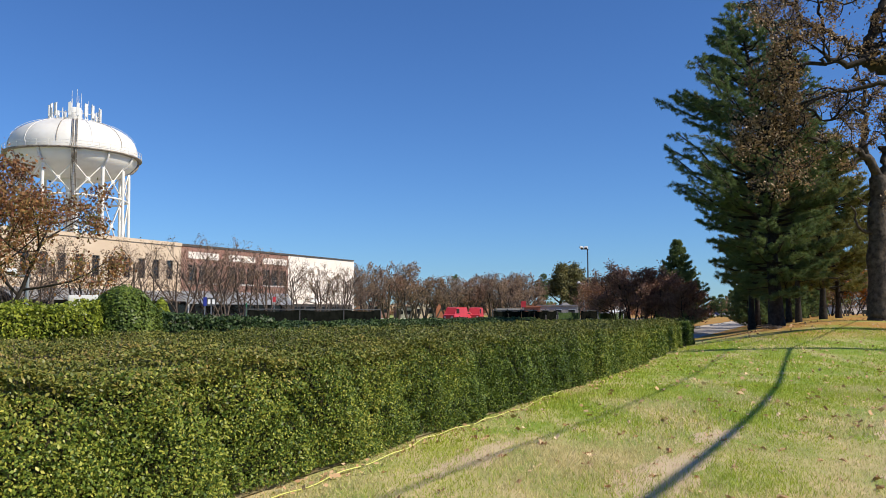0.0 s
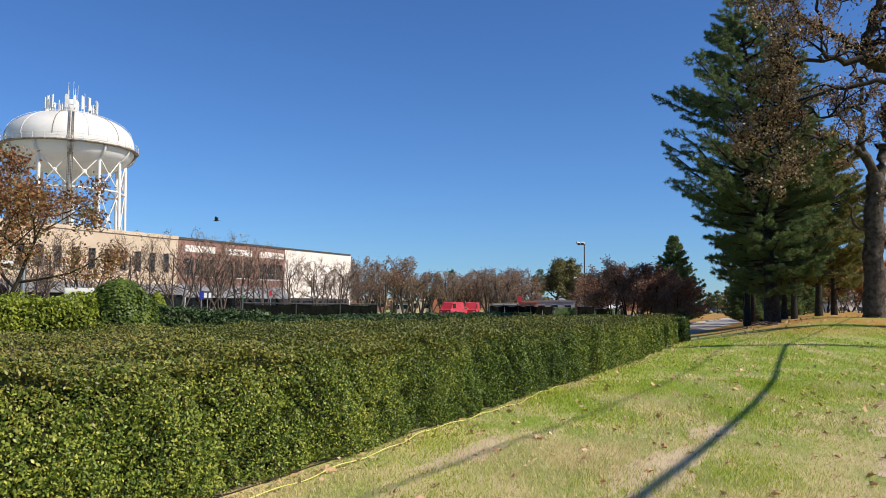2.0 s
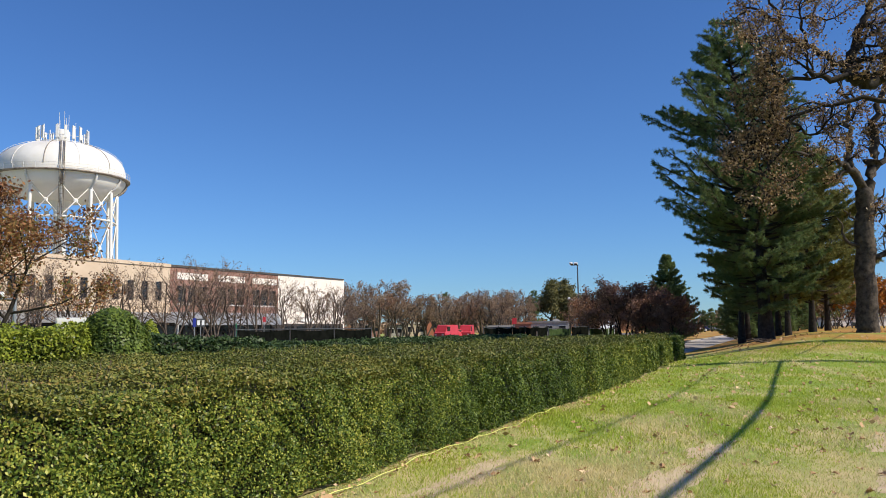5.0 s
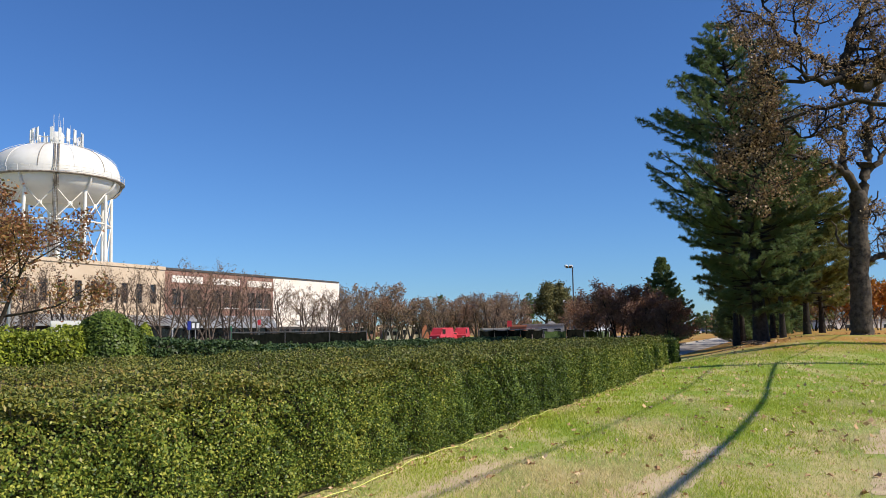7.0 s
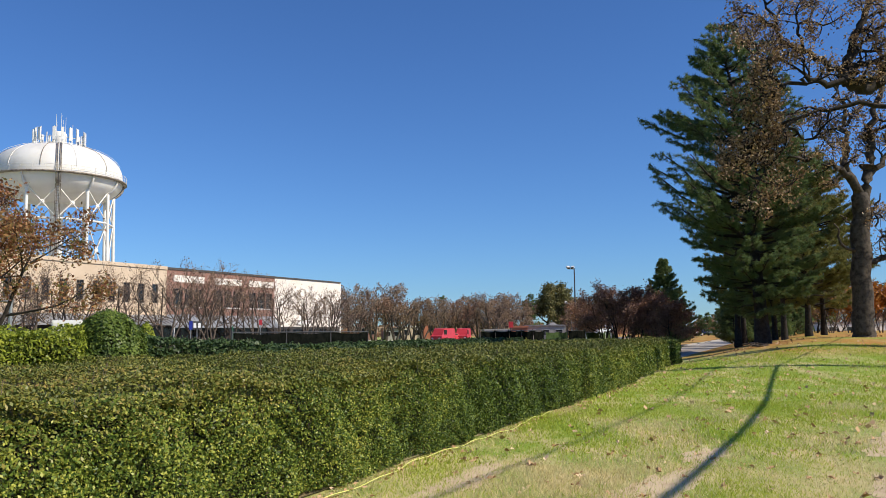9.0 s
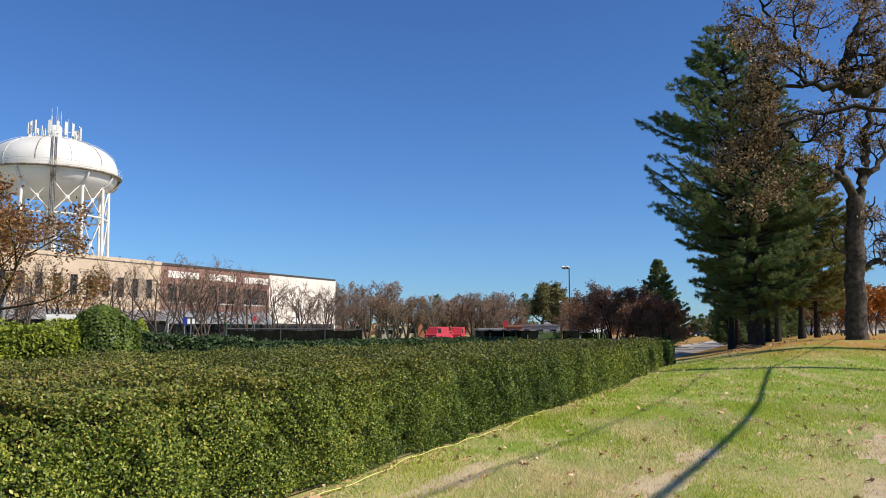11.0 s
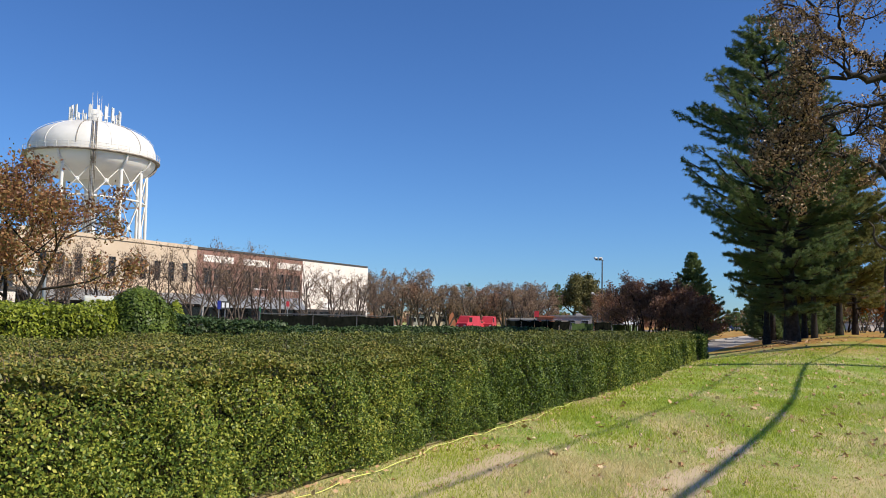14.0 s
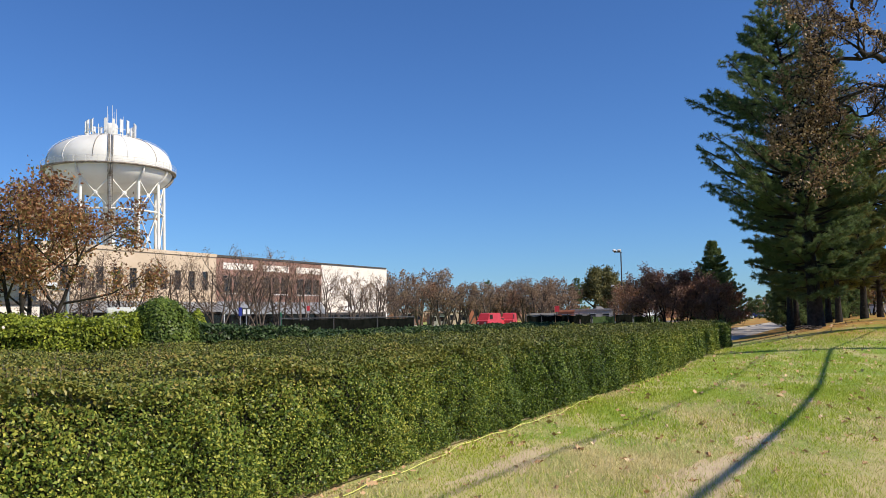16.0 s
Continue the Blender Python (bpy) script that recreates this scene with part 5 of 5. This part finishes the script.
def utility_pole(at, cross=True):
    z = float(height(*at))
    p = root("utility_pole", (*at, z), "weathered wooden utility pole with crossarm and cables", "utility pole", "utility poles", turn=27 if cross else 0)
    tube("shaft", [(0, 0, -0.3), (0, 0, 5), (0, 0, 10.0)], [0.2, 0.18, 0.15], M_WOOD, p, sides=14)
    boxed("crossarm", (-1.1, 1.1, 0.12, 0.24, 9.1, 9.24), M_WOOD, p, "timber crossarm", 0.01)
    for x in (-1.0, 0.0, 1.0):
        lathe("insulator", [(0.02, 9.24), (0.05, 9.28), (0.035, 9.33), (0.05, 9.37), (0.01, 9.42)], M_ANT, p, "ceramic insulator", 10).matrix_basis = pose(x, 0.18, 0)
    lathe("transformer", [(0.01, 7.9), (0.22, 7.92), (0.22, 8.7), (0.18, 8.78), (0.01, 8.8)], M_POLE, p, "grey can transformer", 16).matrix_basis = pose(0.36, 0, 0)
    return p


POLES = [(2.2, -5.95), (18.8, 26.05), (37.5, 58.75)]
for q in POLES:
    utility_pole(q)


def span(a, b, h, sag, r, label, name="overhead_cable"):
    za, zb = float(height(*a)) + h, float(height(*b)) + h
    pts = [(a[0] + (b[0] - a[0]) * f, a[1] + (b[1] - a[1]) * f, za + (zb - za) * f - sag * 4 * f * (1 - f)) for f in np.linspace(0, 1, 25)]
    return tagged(tube(name, pts, r, M_CABLE, sides=6), label, "cable", "overhead cables")


for a, b in zip(POLES[:-1], POLES[1:]):
    span(a, b, 6.15, 0.87, 0.05 if a[1] < 0 else 0.025, "thick black telephone cable bundle between utility poles")
    span(a, b, 7.8, 0.8, 0.022, "thin black overhead cable between utility poles")

# ---- lamp posts and signs ----


def lamp_post(at, tall, label, heads=2, mat=M_POLE_DK):
    p = root("lamp_post", at, label, "lamp post")
    tube("pole", [(0, 0, 0), (0, 0, tall)], [0.12, 0.075], mat, p, sides=10)
    lathe("base", [(0.01, 0), (0.3, 0), (0.3, 0.5), (0.01, 0.52)], M_CONC, p, "concrete footing", 14)
    tube("arm", [(-0.9, 0, tall - 0.05), (0.15, 0, tall - 0.05)], 0.05, mat, p, sides=8)
    for k in range(heads):
        h = boxed("floodlight", (-0.24, 0.24, -0.2, 0.2, -0.14, 0.14), M_ANT, p, "pale floodlight head", 0.05)
        h.matrix_basis = pose(-0.85 + 0.6 * k, -0.1, tall + 0.16, 30, 0, 20 - 40 * k)
        boxed("lens", (-0.19, 0.19, -0.206, -0.202, -0.1, 0.1), M_GLASS, h)
    return p


lamp_post((19.55, 110.0, 0), 10.0, "tall dark lamp post with floodlights over the lot")
lamp_post((24.5, 142.0, 0), 6.4, "shorter pale lamp post in the lot", 1, M_POLE)
lamp_post((-22.9, 45.0, 0), 3.6, "short pale post beside the lot", 1, M_POLE)


def sign(at, w, h, z, mat, label, bars=0, bar_mat=None, turn=0):
    s = root("sign", at, label, "sign", turn=turn)
    tube("post", [(0, 0.05, 0), (0, 0.05, z + h * 0.6)], 0.04, M_POLE, s, sides=8)
    boxed("board", (-w / 2, w / 2, -0.03, 0.03, z, z + h), mat, s, bevel=0.008)
    for k in range(bars):
        x = -w / 2 + w * (k + 0.5) / bars
        boxed("bar", (x - w * 0.3 / bars, x + w * 0.3 / bars, -0.038, -0.032, z + h * 0.2, z + h * 0.8), bar_mat, s)
    return s


def at_px(px, y):
    return ((px - 784) / 1443 * y, y, 0.0)


sign(at_px(375, 70), 0.75, 0.7, 2.05, M_POLE_DK, "dark sign board with two white marks before the shops", 2, M_WPAINT, 25)
sign(at_px(364, 71), 0.3, 0.75, 2.05, M_BLUE, "narrow blue sign board before the shops", turn=25)
sign(at_px(486, 80), 0.3, 0.5, 2.5, M_RED, "small red sign on a post", turn=25)
sign(at_px(926, 125), 0.7, 0.9, 2.2, M_RED, "small red diamond-shaped sign on a post")
sign(at_px(437, 78), 0.12, 1.3, 1.1, M_GREEN, "narrow green banner before the shops", turn=25)
box_ob = root("utility_cabinet", (-17.6, 40.0, 0), "white metal utility cabinet behind the hedge", "cabinet", turn=20)
boxed("body", (-0.65, 0.65, -0.5, 0.5, 0.15, 2.38), M_WPAINT, box_ob, bevel=0.03)
boxed("plinth", (-0.7, 0.7, -0.55, 0.55, 0, 0.148), M_CONC, box_ob)
boxed("door", (-0.6, -0.02, -0.53, -0.502, 0.3, 2.25), M_TRIM, box_ob, bevel=0.01)
boxed("door", (0.02, 0.6, -0.53, -0.502, 0.3, 2.25), M_TRIM, box_ob, bevel=0.01)
boxed("notice", (-0.5, -0.3, -0.538, -0.532, 1.3, 1.45), M_POLE_DK, box_ob)

# ---- fence with fabric screens ----


def fence(s0, s1, n, tall, mat, label):
    f = root("screen_fence", on_hedge(0, n), label, "fence", "screen fences", turn=HTURN)
    k = max(1, round((s1 - s0) / 2.4))
    w = (s1 - s0) / k
    for i in range(k + 1):
        tube("post", [(s0 + i * w, 0, 0), (s0 + i * w, 0, tall + 0.05)], 0.03, M_POLE_DK, f, sides=8)
    tube("rail", [(s0, 0, tall - 0.02), (s1, 0, tall - 0.02)], 0.02, M_POLE_DK, f, sides=6)
    for i in range(k):
        bm = bmesh.new()
        a, b = s0 + i * w + 0.05, s0 + (i + 1) * w - 0.05
        top, low = [], []
        for j in range(7):
            x = a + (b - a) * j / 6
            y = -0.05 + 0.02 * math.sin(j * 2.1 + i)
            top.append((bm.verts.new((x, y, tall - 0.03 - 0.05 * math.sin(math.pi * j / 6))), bm.verts.new((x, y + 0.008, tall - 0.03 - 0.05 * math.sin(math.pi * j / 6)))))
            low.append((bm.verts.new((x, y, 0.1)), bm.verts.new((x, y + 0.008, 0.1))))
        for j in range(6):
            bm.faces.new((low[j][0], low[j + 1][0], top[j + 1][0], top[j][0]))
            bm.faces.new((top[j][1], top[j + 1][1], low[j + 1][1], low[j][1]))
            bm.faces.new((top[j][0], top[j + 1][0], top[j + 1][1], top[j][1]))
        part("screen", bm, mat, f, "sagging fabric screen")
    return f


fence(12.6, 20.4, 9.6, 1.67, M_SCREEN, "low fence hung with black fabric screens")
fence(32.0, 43.2, 9.6, 1.66, M_SCREEN, "low fence hung with black fabric screens")
fence(43.6, 49.0, 9.6, 1.56, M_GSCREEN, "low fence hung with dark green fabric screens")
fence(49.2, 54.3, 9.6, 1.66, M_SCREEN, "low fence hung with black fabric screens")
fence(54.6, 66.0, 9.6, 1.5, M_GSCREEN, "low fence hung with dark green fabric screens")

# ---- vehicles ----


def vehicle(at, turn, mat, label, van=False, category="car"):
    L, W, H = (5.4, 1.95, 2.2) if van else (4.5, 1.8, 1.5)
    v = root("van" if van else "car", at, label, category, "parked vehicles", turn=turn)
    prof = ([(-L / 2, 0.4), (-L / 2, 1.0), (-L / 2 + 0.5, 1.15), (-L / 2 + 1.2, H - 0.1), (-L / 2 + 1.5, H), (L / 2 - 0.1, H), (L / 2, H - 0.15), (L / 2, 0.4)] if van else
            [(-L / 2, 0.35), (-L / 2, 0.7), (-L / 2 + 1.15, 0.92), (-L / 2 + 1.9, H - 0.03), (-L / 2 + 2.3, H), (L / 2 - 1.2, H - 0.02), (L / 2 - 0.45, 1.0), (L / 2, 0.95), (L / 2, 0.35)])
    bm = bmesh.new()
    a = [bm.verts.new((x, -W / 2 + (0.12 if z > 1.1 else 0), z)) for x, z in prof]
    b = [bm.verts.new((x, W / 2 - (0.12 if z > 1.1 else 0), z)) for x, z in prof]
    bm.faces.new(a)
    bm.faces.new(b[::-1])
    for i in range(len(prof)):
        j = (i + 1) % len(prof)
        bm.faces.new((a[j], a[i], b[i], b[j]))
    bmesh.ops.bevel(bm, geom=list(bm.edges), offset=0.05, segments=2, affect='EDGES')
    part("body", bm, mat, v, smooth=False)
    for sgn in (-1, 1):
        y = sgn * (W / 2 - 0.1)
        x0, x1, z0, z1 = (-L / 2 + 1.1, -L / 2 + 2.2, 1.25, H - 0.25) if van else (-L / 2 + 1.85, L / 2 - 1.0, 1.0, H - 0.14)
        boxed("side_window", (x0, x1, min(y, y + sgn * 0.03), max(y, y + sgn * 0.03), z0, z1), M_GLASS, v, "dark side window")
        boxed("headlight", (-L / 2 - 0.02, -L / 2 + 0.03, min(sgn * 0.45, sgn * 0.75), max(sgn * 0.45, sgn * 0.75), 0.62, 0.78), M_ANT, v)
        for x in (-L / 2 + 0.85, L / 2 - 0.85):
            w = lathe("wheel", [(0.05, -0.1), (0.32, -0.1), (0.34, -0.06), (0.34, 0.06), (0.32, 0.1), (0.05, 0.1)], M_TYRE, v, sides=18)
            w.matrix_basis = pose(x, sgn * (W / 2 - 0.08), 0.34, 90, 0, 0)
            lathe("rim", [(0.02, -0.112), (0.2, -0.108), (0.2, 0.108), (0.02, 0.112)], M_SILVER, w, sides=14)
    ws = boxed("windscreen", (-0.02, 0.02, -W / 2 + 0.2, W / 2 - 0.2, 0.0, 0.6), M_GLASS, v, "dark windscreen")
    ws.matrix_basis = pose(-L / 2 + 0.78, 0, 1.42, 0, 36, 0) if van else pose(-L / 2 + 1.42, 0, 0.98, 0, 52, 0)
    return v


vehicle(at_px(806, 128), 65, M_RED, "red van parked in the far lot", True, "van")
vehicle(at_px(820, 132), 65, M_RED, "red car parked in the far lot")
vehicle(at_px(842, 135), 80, M_RED, "red van parked in the far lot", True, "van")
vehicle(at_px(1091, 92), 80, M_WPAINT, "white van parked behind the fence", True, "van")
vehicle(at_px(1060, 100), 20, M_SILVER, "silver car parked in the lot", False)
for px, y, m, lab in ((1236, 190, M_SILVER, "silver car on the far road"), (1252, 200, M_WPAINT, "white car on the far road"), (1268, 230, M_BLUE, "blue car on the far road"), (1285, 215, M_WPAINT, "white car on the far road")):
    vehicle(at_px(px, y), 100, m, lab)

# ---- far buildings ----
low_building("brick_shop", at_px(772, 190), 5, (3.6, 8, 5.2), M_ORBRICK, M_COPING, "small red brick building far off", openings=1)
low_building("store", at_px(732, 190), 8, (5.0, 8, 2.9), M_CREAM, M_TRIM, "low cream store with pale fascia", openings=2)
low_building("store", at_px(702, 190), 8, (3.6, 8, 2.4), M_CONC, M_COPING, "low grey store far off", openings=2)
low_building("store", at_px(655, 190), 8, (4.6, 8, 3.6), M_BRICK, M_COPING, "low brown brick store far off", openings=2)
low_building("orange_store", at_px(926, 150), -5, (3.0, 8, 2.3), M_ORBRICK, M_ORBRICK, "low orange-red store far off", openings=1)
low_building("grey_store", at_px(952, 155), -5, (7.5, 8, 2.5), M_CONC, M_SHINGLE, "long low grey store far off", openings=3)
low_building("grey_store", at_px(880, 150), 0, (4.4, 8, 1.8), M_CONC, M_CONC, "low pale store far off", openings=2)
low_building("house", at_px(993, 160), 0, (2.3, 6, 2.2), M_CREAM, M_SHINGLE, "small house with grey hipped roof", 1.1, 1)
low_building("cream_annex", (-39.4, 64.0, 0), 62, (4.8, 6, 3.3), M_WALLW, M_COPING, "low cream annex beside the shop building", openings=1)
low_building("shed", at_px(1480, 150), 0, (14, 6, 2.4), M_TRIM, M_SHINGLE, "low pale building behind the park trees", openings=4)


# ---- the bird ----
bird = root("bird", (12.3, 45, 7.7), "small dark bird in flapping flight", "bird")


def bird_parts():
    pr = [(-0.17, 0.004), (-0.14, 0.022), (-0.10, 0.032), (-0.06, 0.034), (0.02, 0.05), (0.09, 0.036), (0.14, 0.014)]
    put("body", tubes_mesh("body", [([(x, 0, 0.01 * math.sin(x * 9)) for x, _ in pr], [r for _, r in pr])], 10), M_BIRD, bird)
    bm = bmesh.new()
    for z in (0.0, 0.006):
        bm.faces.new([bm.verts.new(p) for p in ((0.12, -0.012, z), (0.12, 0.012, z), (0.24, 0.05, z), (0.25, 0, z), (0.24, -0.05, z))][::1 if z else -1])
    part("tail", bm, M_BIRD, bird)
    wings = []
    for sgn in (1, -1):
        bm = bmesh.new()
        out = [(-0.06, 0.0), (-0.09, 0.10), (-0.05, 0.2), (0.03, 0.27), (0.06, 0.2), (0.07, 0.1), (0.07, 0.0)]
        up = [bm.verts.new((x, sgn * y, 0.008)) for x, y in out]
        dn = [bm.verts.new((x, sgn * y, 0.0)) for x, y in out]
        bm.faces.new(up)
        bm.faces.new(dn[::-1])
        for i in range(len(out)):
            bm.faces.new((up[i], dn[i], dn[(i + 1) % len(out)], up[(i + 1) % len(out)]))
        w = part("wing", bm, M_BIRD, bird, "spread dark wing")
        wings.append((w, sgn))
    return wings


WINGS = bird_parts()

# ---- what moves ----


def motions():
    walk(cam, [(t, pose(*EYE, 90 + p, r, y)) for t, y, p, r in PATH], [(0.0, 0.15), (16.0, 0.15)])
    flight = [(0.0, 13.5, 8.1), (0.1, 12.32, 7.69), (0.2, 11.25, 7.24), (0.3, 10.16, 6.75), (0.5, 7.45, 6.03), (0.8, 3.21, 5.24), (0.9, 1.36, 5.15), (1.1, -1.49, 5.36), (1.3, -4.14, 5.48), (1.5, -6.79, 5.65),
              (1.7, -9.16, 5.9), (2.1, -13.39, 6.28), (2.3, -15.42, 6.12), (3.3, -27.0, 6.6), (8.0, -85.0, 11.0), (16.0, -185.0, 18.0)]
    walk(bird, [(t, pose(x, 45, z, 0, 0, 0)) for t, x, z in flight])
    for w, sgn in WINGS:
        beat = [(t / 10, pose(0, sgn * 0.03, 0.02, sgn * (12 + 38 * math.cos(math.pi * t / 2 + 0.4)), 0, 0)) for t in range(0, 161)]
        walk(w, beat)


motions()
